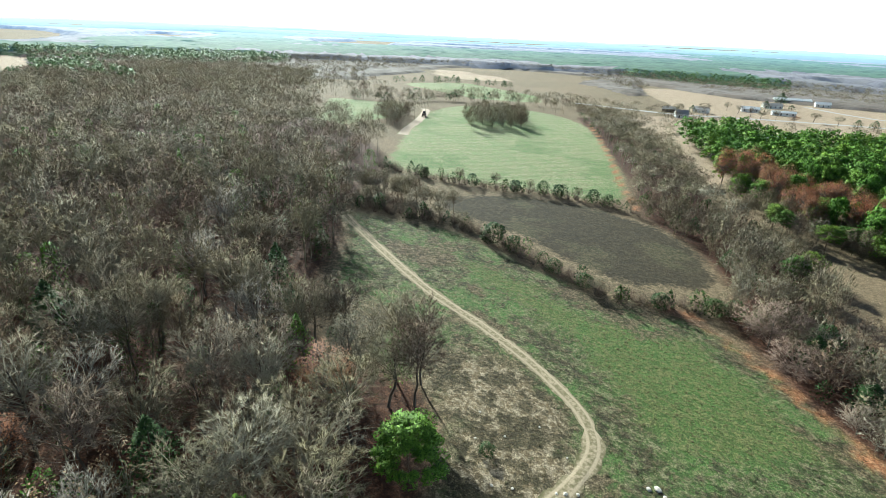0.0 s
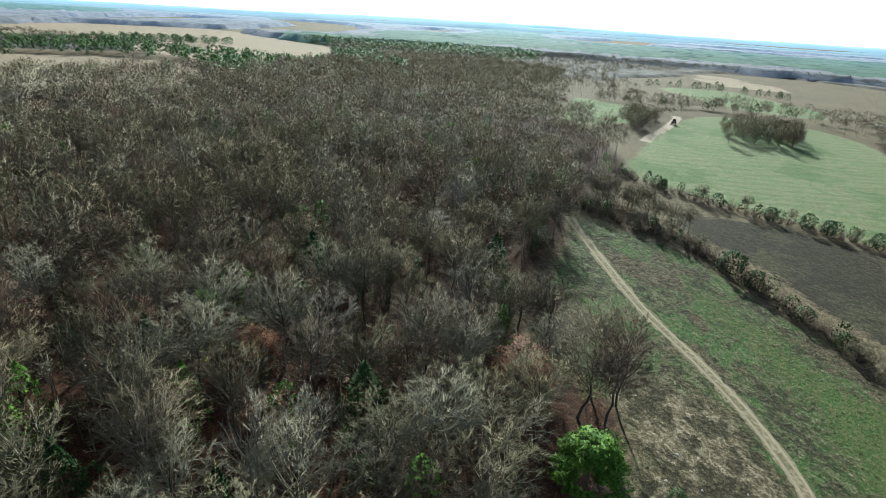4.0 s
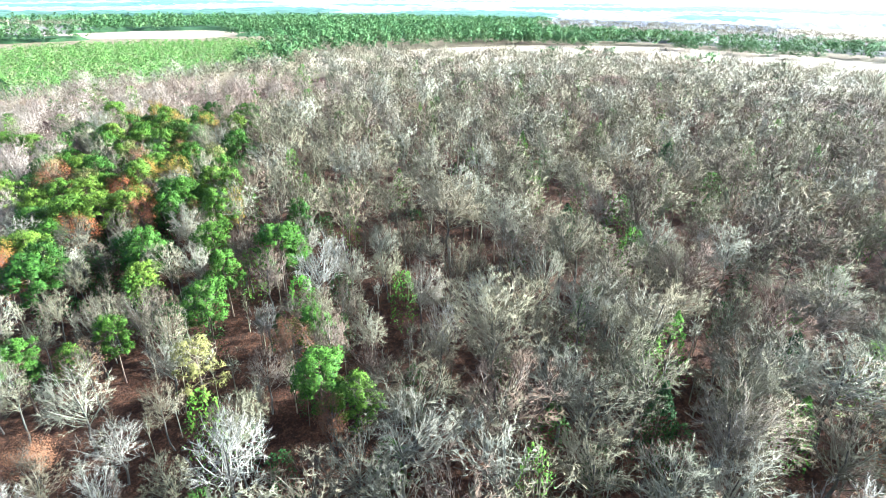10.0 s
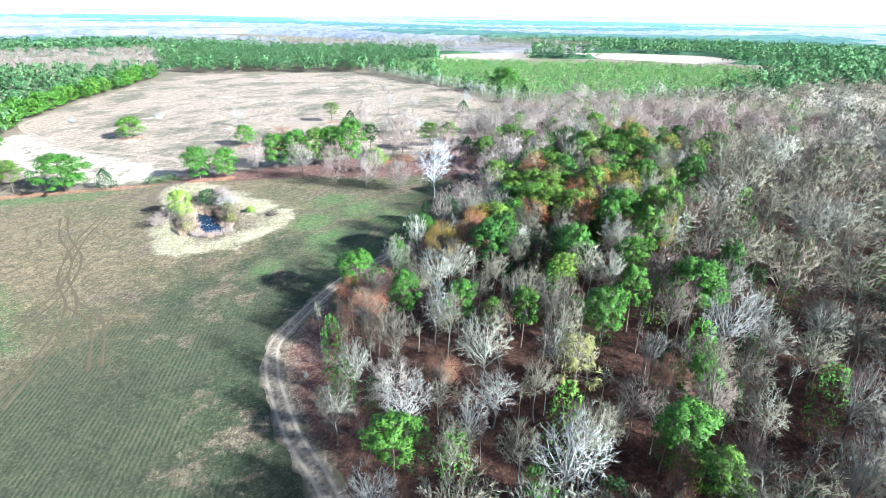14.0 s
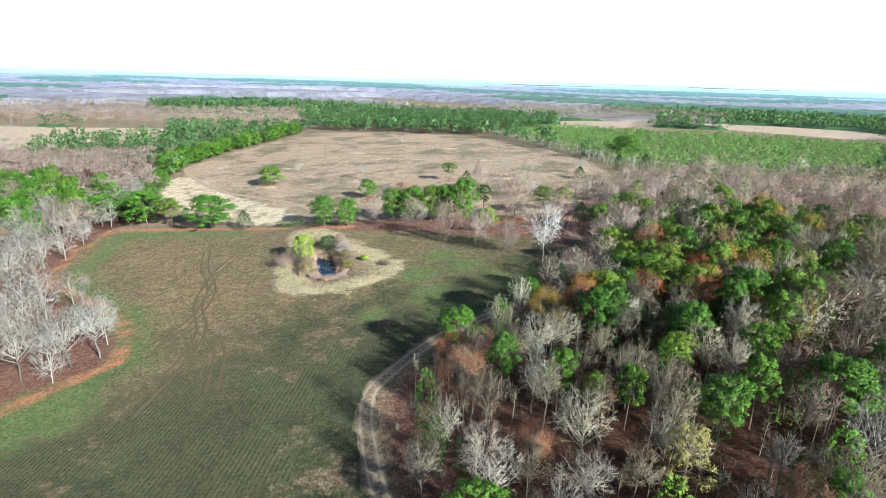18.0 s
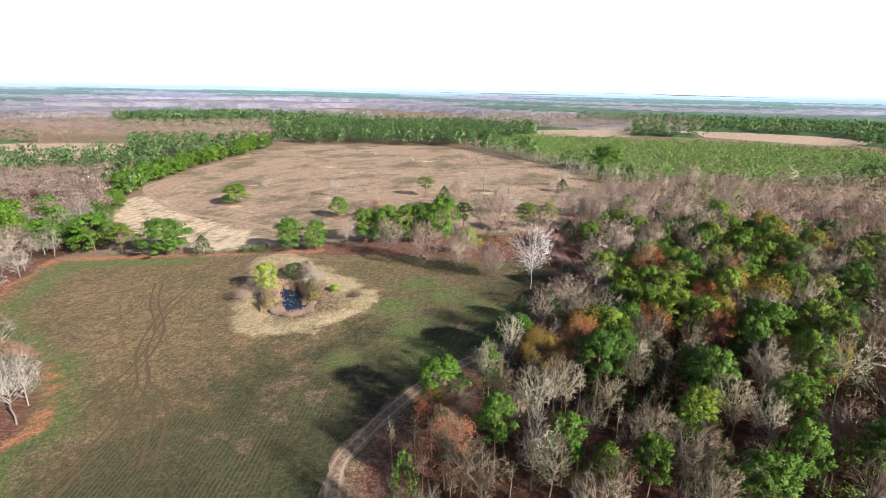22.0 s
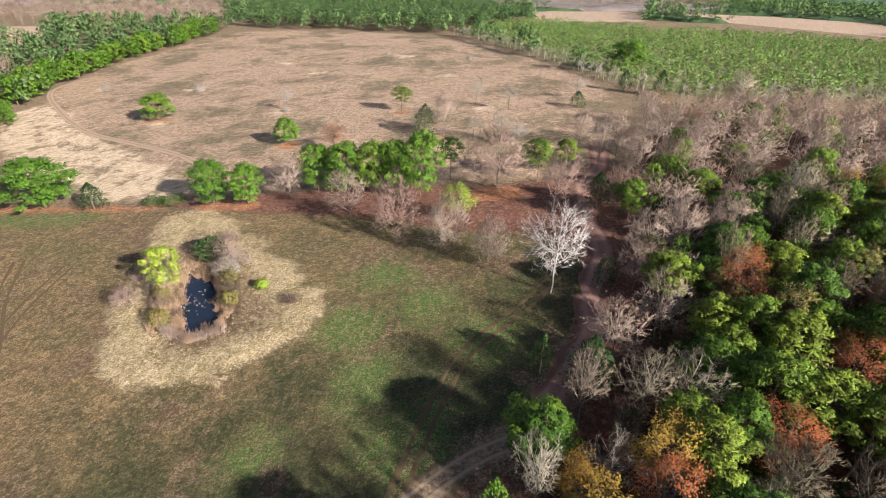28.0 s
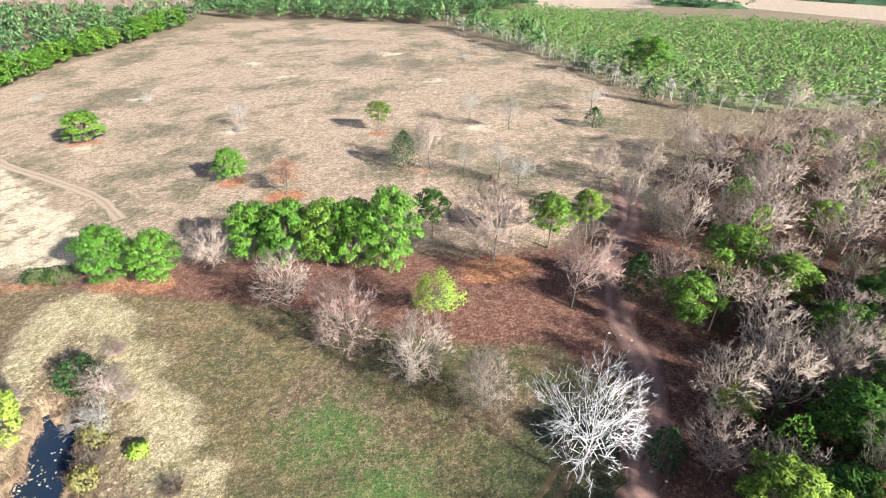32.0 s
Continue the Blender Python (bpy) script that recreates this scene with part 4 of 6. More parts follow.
def crowd(name, p, models, heights, widths, mat, label, category="woodland", tone_shift=0.0):
    """Many trees joined into one object."""
    V, T, N, n = [], [], [], 0
    which = rng.integers(0, len(models), len(p))
    for k, (v, t, h0, w0) in enumerate(models):
        q = p[which == k]
        m = len(q)
        if not m:
            continue
        a, s, hs = rng.random(m) * 6.28, rng.uniform(*widths, m) / w0, rng.uniform(*heights, m) / h0
        c, d = (np.cos(a) * s)[:, None], (np.sin(a) * s)[:, None]
        z = ground_z(q[:, 0], q[:, 1])[:, None]
        more = []
        wide = v.shape[1]
        if wide in (4, 7):
            more = [np.tile(v[:, 3], (m, 1))]
        if wide in (6, 7):
            e, f = np.cos(a)[:, None], np.sin(a)[:, None]
            nx, ny, nz = (v[None, :, wide - 3 + k] for k in range(3))
            more = more + [nx * e - ny * f, nx * f + ny * e, np.tile(v[:, wide - 1], (m, 1))]
        W = np.stack([v[None, :, 0] * c - v[None, :, 1] * d + q[:, :1], v[None, :, 0] * d + v[None, :, 1] * c + q[:, 1:], v[None, :, 2] * hs[:, None] + z] + more, -1)
        V.append(W.reshape(-1, v.shape[1]))
        T.append((t[None] + (np.arange(m) * len(v))[:, None, None]).reshape(-1, 3) + n)
        N.append(np.repeat(rng.random(m), len(v)))
        n += m * len(v)
    ob = new(name, mesh_of(name, np.concatenate(V), np.concatenate(T), mat, np.concatenate(N)))
    return tagged(ob, label, category, kind="stuff")


def bare_model(h, w, **kw):
    t, c, _ = grow(rng, h, w, **kw)
    return (*joined([t, c]), h, w)


build_ground()

# ---- single trees, standing where they can be told apart ----
def plant_row(group, text):
    """Plants trees given as kind, x, y, height and width."""
    for item in text.split("|"):
        k, *v = item.split()
        plant(k, *map(float, v), group=group)


# the sycamore and the trees round the fields and the pond
plant_row("trees round the fields", "white 6.2 130.0 16.5 11.5")
plant_row("trees round the fields", "round_pine -66.7 165.6 11 8.6|round_pine -58.6 165.9 9.6 8|bushy -49.2 167.6 11 9|round_pine -43.7 171.4 11.5 9|round_pine -36.9 169.8 12.4 9.5|round_pine -30.4 169.6 12.4 9.5")
plant_row("trees round the fields", "round_pine -25.2 168.6 12.6 9|round_pine -19.2 167.3 15 10|pine -13.1 176.3 11 5.5|wide -2.2 169.3 14.6 13.5|pine 6.9 174.1 10.3 7|pine 13.5 177.7 9.2 5.5")
plant_row("trees round the fields", "bushy 8.8 157.9 13.6 9.3|bushy -32.4 156.2 11.5 8.9|wide -21.6 147.6 13 10.2|wide -12.3 143.4 11.5 8.8|wide -3.7 139.1 9.5 6.9|lime -10.6 154.7 8.2 6.5")
plant_row("trees round the fields", "round_pine -63.2 205.8 8 7|cedar -23.2 209.8 9.5 7|pine -34.2 236.3 8.5 6.5|bushy -17.1 208.8 13 7.2|rust -47.5 197.4 8 7|pale -9 203.7 8.4 4.5|pale -1.6 201.9 10 5")
plant_row("trees round the fields", "pale 2.5 197.5 7.8 6.6|round_pine -120.5 235.1 9.5 11|pale -9.3 239.9 10.5 6|pale 1.5 234.5 9.3 6.3|pale -76.5 242.5 9 6|pale 25.1 248.6 8 6.9")
plant_row("trees round the fields", "cedar 23.7 236 5.6 6|cedar 43.3 258.9 7.8 5.5|cedar 53.7 251.4 9 6.5|round_pine 52.8 298.3 12.5 16|bushy 21.7 182.7 11.4 5.4|bushy 19.3 198.4 10.3 6.1|bushy 25.4 177.7 11.6 6.3")
plant_row("trees round the fields", "round_pine -109.1 165.5 12.6 15|cedar -95.8 164.6 7 6.5|round_pine -139.1 171.2 13.6 15|pine -126.6 167.9 11.3 8|lime_pine -60 132.8 8 6.2|bushy -62.5 126 5 5|bushy -51.7 140.5 6 6")
plant_row("trees round the fields", "cedar 3.3 112.3 6.6 3.5|cedar 8.7 109.4 8.8 6.2|bushy 12.6 114.6 9.5 9|pine 1.8 97.9 9.1 7.6")
plant_row("trees round the fields", "pale -79.8 79.5 13.5 9|pale -83.1 76.1 12.5 9|pale -124.6 104 15 14|pale -89 70.9 12 8|wide -156 157 14 16|pale -86.3 74.9 10.7 8|pale -134 110 14 12")
# trees of the woods that stand out by colour
plant_row("marked trees in the woods", "pine -2.1 42.4 10.4 5.6|rust -7.1 67 11 7|rust 4.2 55.5 7 4.4|wide -2.3 54.7 7 8.5|bare 3.2 51.7 7 5|pale 9.9 48.8 9 6.7|rust -9.5 75.9 8 6|cedar -12.4 79.5 4.5 4")
plant_row("marked trees in the woods", "old_pine 19.8 49.9 12.5 6.2|pine 26.9 37.7 12 6|pine 28.6 33 10.5 5|rust 25.4 34 9 3.4|pine 41.2 63.8 13 8|pine 48.6 68.7 13 4.4|pine 26.8 60.4 12 5.8|pine 32.7 65.4 12 4.6")
plant_row("marked trees in the woods", "pine 32.8 45.4 11 4.6|rust 30 46.3 10 4.3|gold 5.2 88 11 6.2|pine -9.2 81.1 11 7.3|pine -0.9 70.1 12 5|pine 7.3 67.7 11 5|pine 16.3 64 11 4.4|pine 11.7 64.5 9 4")
plant_row("marked trees in the woods", "pine 2.2 96.3 10 6|pine 24.1 73.2 11 5|pale 14.9 35.7 14 8.3|bare 19.9 63.9 13 6.5|bare 9.3 55.1 13 7.1|pale 40.8 54.2 14 7.3|gold 46.1 84.8 11 4.6|pine 35.9 74.7 12 6|rust 33 92 12 5")
plant_row("marked trees in the woods", "cedar 44.6 -21.5 12.0 6.6|cedar 56.8 -51.3 11.0 4.6|cedar 37.3 -4.4 12.0 3.8000000000000003|cedar 122 32.6 11.0 6.199999999999999|cedar 77.7 -27.4 12.0 6.3999999999999995|cedar 63.7 -1.7 11.0 5.0|cedar 66.1 -56.7 13.0 6.1|cedar 77.5 34.4 11.0 6.1")
plant_row("marked trees in the woods", "cedar 45.7 7 12.0 4.6|pale 40.9 -8.2 15 7.3|pale 41 -13 14 6.6|pale 56.9 -44.4 14 10|pale 57.5 -21.3 14 10|bare 63.2 5.1 14 6.5|pale 78.4 -50.8 13 9.5|bare 75 -20.6 14 8")
plant_row("marked trees in the woods", "rust 56 -12.1 11 6|rust 40.9 -42.1 11 7.5|round_pine 26.6 -40.4 9.5 8.4|pale 92.1 -65.9 14 10|pale 51.2 -37.5 13 6.4|juniper 21.5 -50.5 1.8 2.3")
# trees between the track and the grove
plant_row("trees east of the leafy track", "pine 31.5 164 10 7|pine 22.3 152 10 7|pine 35.4 155.8 10 6.5|pine 48 173 9.5 6|pine 65.2 208.7 9 6|rust 49.4 206 8 6|rust 58.9 199.6 8 6|lime 22.9 137.4 6 4.5")
plant_row("trees east of the leafy track", "bushy 28.1 172.4 12 7|bushy 21.6 138.5 11 8|bushy 27.5 138 12 8|bushy 34.3 141.5 12 8|bushy 39.8 216 11 8|bushy 78.4 246.5 10 9|pine 64.1 191.3 9 6|cedar 17.9 160.5 8 6|juniper 14.8 132.3 5 4")
plant_row("trees east of the leafy track", "bushy 18.8 130.7 9 7|bushy 23.5 127.8 9 7|bushy 21.2 157.5 11 6.5|bushy 35.2 176.7 10 7|pine 55.1 202.7 8 6|bare 24.7 180 9 6|pine 30.8 132 11 7|pine 26.7 124.6 10 6|pine 21 105.1 11 6.5")
plant_row("trees east of the leafy track", "pine 36.6 126.3 11 7|pine 29.5 100.1 12 7|gold 13.9 95.1 11 6|gold 5.2 92.5 9 5|pale 7.7 94.5 10 6|pine 15.6 90 11 6|bushy 19.2 119.2 11 8|bushy 35.9 142 11 8|rust 35.8 107.2 11 6")
plant_row("trees east of the leafy track", "pine 31.1 109.7 12 7|pine 24.3 114.2 11 6.5|pine 20.5 98 11 6|pine 45.4 128 11 7|bushy 29 146 11 8|bushy 40 150 11 8|bushy 33 190 10 8|bushy 44 188 11 8|bushy 28.5 199 10 7")

# ---- pines of the grove ----
for x, y in away(scatter([PINE_CORE], 5.2, (0, 70, 90, 165)), 0.3):
    r = rng.random()
    k = "pine" if r < 0.6 else "bare" if r < 0.84 else "rust" if r < 0.92 else "gold" if r < 0.96 else "old_pine"
    plant(k, x, y, rng.uniform(9.5, 14), rng.uniform(4.8, 7.2), group="trees of the pine grove")

# ---- hardwoods ----
p = away(scatter([WOODS], 7.2, (-20, -385, 445, 262)))
p = p[signed(PINE_CORE, p[:, 0], p[:, 1]) > 1]
near = (np.hypot(p[:, 0], p[:, 1]) < 82) & (np.hypot(p[:, 0], p[:, 1]) > 34) | ((p[:, 0] < 38) & (p[:, 1] > 40) & (p[:, 1] < 150))
for x, y in p[near]:
    small = y > 30 and x < 60
    if small and signed(EDGE_LITTER, np.array(x), np.array(y)) < 1 and rng.random() < 0.55:
        continue
    kind = "pale" if small and x < 48 and rng.random() < 0.12 else "bare"
    high, wide = (rng.uniform(8.5, 13.5), rng.uniform(4.2, 6.8)) if small else (rng.uniform(12, 16.5), rng.uniform(7.6, 11.2))
    plant(kind, x, y, high, wide, group="leafless trees of the woods")
rest = p[~near]
r = np.minimum(np.hypot(rest[:, 0], rest[:, 1]), np.hypot(rest[:, 0] + 5, rest[:, 1] - 95) + 25)
mids = [bare_model(14, 8, limbs=11, forks=5, twigs=33, fine=0.034, lod=1, thick=0.8, bole=0.34, low=0.24) for _ in range(8)]
fars = [(*twig_cloud(rng, 14, 9, 250, 0.085), 14, 9) for _ in range(10)]
thin = rng.random(len(rest)) < 0.95
plain = [bare_model(14, 8, limbs=11, forks=4, twigs=27, fine=0.048, lod=2, thick=0.9, bole=0.34, low=0.24) for _ in range(8)]
north = rest[:, 1] > 130
crowd("woodland", rest[(r <= 115) & ~north], mids, (11, 16.5), (7.6, 11.2), TWIG, "leafless grey hardwood forest canopy in winter")
crowd("woodland", rest[(r <= 170) & north], mids, (9, 13), (6.5, 9), ROSY, "leafless rosy grey woods beyond the pine grove")
crowd("woodland", rest[(r > 115) & (r <= 170) & ~north], plain, (11, 16.5), (7.6, 11.2), TWIG, "leafless grey hardwood forest canopy behind the clearing")
saplings = [bare_model(9, 2.6, limbs=6, forks=2, twigs=5, fine=0.03, lod=2, thick=0.8, bole=0.35) for _ in range(6)]
q = scatter([[(-8, 46), (-14, 60), (-15, 70), (-8, 88), (2, 98), (40, 75), (75, 60), (80, -20), (60, -50), (36, -50), (36, 20), (20, 40)]], 3.4, (-20, -60, 90, 100))
crowd("saplings", q[rng.random(len(q)) < 0.35], saplings, (6, 11), (1.8, 3.4), TWIG, "thin leafless saplings between the larger trees", "woodland")
crowd("woodland", rest[(r > 170) & thin], fars, (11, 16.5), (7.6, 11.2), TWIG, "distant leafless hardwood forest canopy")
q = scatter([LEFT_WOODS], 7.5, (-330, 20, -76, 300))
q = away(q)
near = signed(MAIN_FIELD, q[:, 0], q[:, 1]) < 45
crowd("woodland", q[~near], fars, (9, 13), (8, 11), ROSY, "pale leafless trees beyond the field edge")
spreading = [bare_model(12, 9, limbs=13, forks=5, twigs=24, fine=0.03, lod=1, thick=1.05, bole=0.08, low=0.4) for _ in range(6)]
crowd("woodland", q[near & (rng.random(len(q)) < 0.85)], spreading, (7, 14), (6, 11), WHITE_BARK, "pale leafless trees along the field edge")
q = scatter([SOUTH_ROW], 5.4, (-65, -395, 130, -80))
low_trees = [bare_model(10, 8, limbs=11, forks=4, twigs=9, fine=0.07, lod=1, thick=0.7, bole=0.06, low=0.42) for _ in range(5)]
crowd("woodland", q[q[:, 1] > -190], low_trees, (6, 12), (5.5, 8.5), TWIG, "leafless brushy hedgerow trees beside the dark field")
crowd("woodland", q[q[:, 1] <= -190], fars, (7, 12), (7, 10), TWIG, "leafless brushy hedgerow trees between the fields")
q = scatter([FAR_BARE], 11, (-900, 400, -190, 660))
crowd("woodland", q, fars, (9, 13), (8, 11), ROSY, "distant leafless woodland belt beyond the fields")


def pine_model(h, w, **kw):
    _, (v, t) = pine(rng, h, w, **kw)
    return v, t, h, w


young_pines = [pine_model(6, 4, clumps=9, sprays=12, low=0.1, size=0.7, puff=0.17) for _ in range(4)]
big_pines = [pine_model(10, 6, clumps=18, sprays=24, low=0.15, size=0.5, puff=0.18) for _ in range(4)]
crowd("pine_plantation", scatter([PLANTATION], 4.9, (-30, 250, 245, 505), 0.36), young_pines, (3.5, 7), (3.2, 5), YOUNG, "young green pine plantation in rows", "plantation")
crowd("pine_belt", scatter([PINE_BELT], 9.2, (-260, 435, 30, 705)), big_pines, (8, 12), (6, 9), BELT, "green pine belt behind the brown field", "pine wood")
q = scatter([SOUTH_PINES], 7.6, (-135, -415, 50, -145))
q = q[signed(RUST_STAND, q[:, 0], q[:, 1]) > 0]
near = (q[:, 0] > -62) & (q[:, 1] > -275)
for x, y in q[near]:
    plant("far_pine", x, y, rng.uniform(11, 16), rng.uniform(7, 9.5), "tall green pine of the stand beside the farm fields", "pine stand by the farm")
tall_pines = [pine_model(12, 7, clumps=16, sprays=22, low=0.3, size=0.58, puff=0.19) for _ in range(4)]
crowd("pine_wood", q[~near], tall_pines, (10, 15), (7.5, 10), FRESH, "green pine stand beside the farm fields", "pine wood")


# ---- brush under the trees and along the hedges ----
BRUSH = bark_material("brown_brush", [(0.0, (0.13, 0.085, 0.06)), (0.5, (0.2, 0.14, 0.1)), (1.0, (0.11, 0.09, 0.055))])
STRAW = bark_material("dry_grass", [(0.0, (0.42, 0.33, 0.18)), (0.5, (0.5, 0.4, 0.24)), (1.0, (0.34, 0.25, 0.13))], 0.3)
REED = bark_material("pond_reeds", [(0.0, (0.4, 0.26, 0.16)), (1.0, (0.5, 0.36, 0.22))], 0.3)
GRASS = leaf_material("rough_grass", [(0.0, (0.06, 0.07, 0.026)), (0.4, (0.13, 0.1, 0.045)), (0.7, (0.2, 0.16, 0.08)), (1.0, (0.05, 0.085, 0.024))], (0.05, 0.05, 0.02))
EVERGREEN = leaf_material("evergreen_shrub", [(0.0, (0.04, 0.09, 0.02)), (1.0, (0.1, 0.165, 0.03))], (0.01, 0.024, 0.006))


def brush_model(h, w, stems):
    return (*thicket(rng, h, w, stems), h, w)


def shrub_model(h, w, sprays, size):
    _, (v, t) = cedar(rng, h, w, sprays, size, bool(rng.random() < 0.5))
    return v, t, h, w


brushes = [brush_model(2.2, 3, 7) for _ in range(5)]
shrubs = [shrub_model(2.5, 2.6, 165, 0.21) for _ in range(4)]
tall_shrubs = [shrub_model(8, 4.2, 560, 0.2) for _ in range(4)]
p = scatter([WOODS], 5.0, (-20, -130, 180, 250))
crowd("undergrowth", p[rng.random(len(p)) < 0.3], brushes, (1.2, 3.2), (2, 4), BRUSH, "brown leafless undergrowth below the hardwoods", "undergrowth")
p = scatter([WOODS], 9.0, (-20, -130, 260, 250))
crowd("evergreen_undergrowth", p[rng.random(len(p)) < 0.6], tall_shrubs, (5, 9), (2.4, 4.5), EVERGREEN, "small green evergreens below the bare trees", "undergrowth")


p = scatter([WOODS], 15, (-20, -130, 200, 200))
crowd("evergreen_undergrowth", p[rng.random(len(p)) < 0.55], tall_shrubs, (8, 13), (3.4, 5.2), FRESH, "bright green evergreen saplings among bare trees", "undergrowth")


def along(line, gap, side):
    """Loose places along a line, within side metres of it."""
    out = []
    for (ax, ay), (bx, by) in zip(line, line[1:]):
        n = max(1, int(math.hypot(bx - ax, by - ay) / gap))
        for k in range(n):
            f = (k + rng.random()) / n
            out.append((ax + (bx - ax) * f + rng.uniform(-side, side), ay + (by - ay) * f + rng.uniform(-side, side)))
    return np.array(out)


HEDGE_SOUTH = [(100, -110), (82, -113), (68, -119.5), (54, -117), (40, -112.5), (32.5, -111), (20, -109), (8, -116), (-3, -123)]
HEDGE_FAR = [(118, -150), (90, -155), (76, -162), (62, -171.5), (45, -177), (31, -176)]
HEDGE_NORTH = [(-76, 166), (-94, 166), (-118, 167), (-146, 166)]
BRUSH_CORNER = [(104, -116), (97, -127), (88, -126), (76, -122)]
big_brush = [brush_model(3, 4, 18) for _ in range(5)]
crowd("hedge", along(HEDGE_SOUTH, 0.7, 1.9), big_brush, (2.4, 5), (3, 4.8), BRUSH, "brown brushy hedge between the grass fields", "hedge")
crowd("hedge", along(HEDGE_FAR, 1.0, 1.6), big_brush, (2.4, 5), (2.6, 4.4), BRUSH, "leafless hedge along the pale green field", "hedge")
crowd("hedge", along(HEDGE_NORTH, 1.2, 1.5), brushes, (0.8, 1.8), (1.8, 3), BRUSH, "low brown brush along the field edge", "hedge")
crowd("hedge", along(BRUSH_CORNER, 0.7, 5), mids, (5, 8), (4, 6), TWIG, "leafless brushy trees at the field corner", "hedge")
crowd("evergreen_hedge", np.vstack([along(HEDGE_SOUTH, 5, 1.5), along(HEDGE_FAR, 4, 1.5), scatter([SOUTH_ROW], 11, (-65, -395, 130, -80))]), shrubs, (2.5, 5), (2.5, 4.5), EVERGREEN, "dark green cedars growing through the hedges", "hedge")
p = scatter([WOODS], 17, (-20, -200, 300, 250))
oaks = []
for _ in range(4):
    _t, _c, tips_ = grow(rng, 12, 8, limbs=9, forks=4, twigs=8)
    oaks.append((*leaf_tris(rng, tips_[rng.integers(0, len(tips_), 620)] + rng.normal(0, 0.3, (620, 3)), 0.17), 12, 8))
crowd("oak_canopy", p[rng.random(len(p)) < 0.35], oaks, (9, 13), (5, 8), BROWN_LEAVES, "oaks holding thin brown leaves among bare trees", "woodland")
fringe = np.vstack([along([(58, 250), (46, 268), (30, 305), (14, 345), (-8, 395), (-28, 432)], 1.6, 5), along([(62, 250), (90, 250), (112, 252), (140, 256), (166, 260)], 2.0, 4)])
crowd("pale_brush", fringe, saplings, (4, 8), (2.5, 4), WHITE_BARK, "pale leafless saplings fringing the pine plantation", "brush")
for x, y, h, w in ((54.5, -116.5, 5.5, 6.5), (48, -115, 4.5, 4), (36, -111.5, 3.6, 4.4), (28, -110, 3.2, 4), (12, -113, 3.5, 4.5), (2, -118, 4, 5), (-2, -121, 4, 5),
                   (84, -158, 4.4, 4), (71, -165, 4.2, 4.5), (63, -170.5, 5, 4.5), (58, -172.5, 4.6, 4.4), (47, -177, 4.8, 4.6), (42, -177.5, 4.2, 4), (100, -152, 4, 4)):
    plant("juniper", x, y, h, w, "rounded dark green cedar in the field hedge", "hedge cedars")
for x, y, h, w in ((88, -156, 6, 4), (77, -162, 6, 4), (67, -168, 5, 3.6), (52, -176, 4.5, 3.6), (34, -177, 6, 5), (25, -108, 4, 5)):
    plant("bare", x, y, h, w, "small leafless hedge tree", "hedge trees")

# row of pines along the lane, and pines among the left woods
for x, y in along([(-188, 254), (-193, 290), (-197, 342), (-193, 384), (-190, 436)], 5, 3):
    plant("far_pine", x - 6, y, rng.uniform(9, 12.5), rng.uniform(8, 10.5), group="row of pines by the lane")
for x, y in along([(-152, 176), (-165, 205), (-180, 240)], 7, 4):
    plant("round_pine", x - 2, y, rng.uniform(6, 9), rng.uniform(6, 9), "green pine by the bend of the lane", "row of pines by the lane")
for x, y in ((-178, 182), (-190, 190), (-204, 196), (-214, 206), (-196, 174), (-222, 190), (-236, 204), (-182, 160), (-206, 168), (-170, 192), (-228, 222), (-166, 150)):
    plant("far_pine", x, y, rng.uniform(10, 13), rng.uniform(7, 9), group="pines in the left woods")
for x, y in scatter([[(-150, 168), (-176, 186), (-192, 222), (-240, 205), (-300, 215), (-290, 160), (-205, 140), (-180, 150)]], 10, (-300, 130, -150, 230)):
    if rng.random() < 0.6:
        plant("far_pine", x, y, rng.uniform(11, 14.5), rng.uniform(8, 11), group="pines in the left woods")
# dark saplings added to stand for the shade in gaps between the pines
p = scatter([PINE_CORE], 4.2, (0, 70, 90, 165))
crowd("evergreen_undergrowth", p, shrubs, (1.5, 4.5), (2.2, 4), EVERGREEN, "dark green saplings added to darken gaps below the pines", "undergrowth")
plant("gold", -176, 141, 10, 8)
plant("gold", -168, 138, 9, 7)

# bare clump in the pale green field
for x, y in scatter([[(143, -251), (119, -287), (148, -339), (168, -303)]], 7.5, (115, -340, 170, -250)):
    plant("low", x, y, rng.uniform(9, 12), rng.uniform(7, 9), "leafless tree of the clump in the green field", "clump in the green field")
# rusty trees before the south pines
for x, y in scatter([RUST_STAND], 6.5, (-75, -285, 25, -190)):
    r = rng.random()
    if r < 0.3:
        plant("far_pine", x, y, rng.uniform(10, 15), rng.uniform(6, 8.5), "tall green pine among the rusty oaks", "pine stand by the farm")
    elif r < 0.92:
        plant("rust", x, y, rng.uniform(12, 16), rng.uniform(7, 9), "rust brown oak beside the pine stand", "rusty trees by the pines")

for x, y in scatter([[(16, -228), (0, -198), (-16, -188), (-44, -184), (-48, -194), (-16, -209), (4, -238)]], 6.5, (-50, -240, 18, -184)):
    plant("pine" if rng.random() < 0.25 else "low", x, y, rng.uniform(8, 11), rng.uniform(5.5, 8), group="trees before the pine stand")
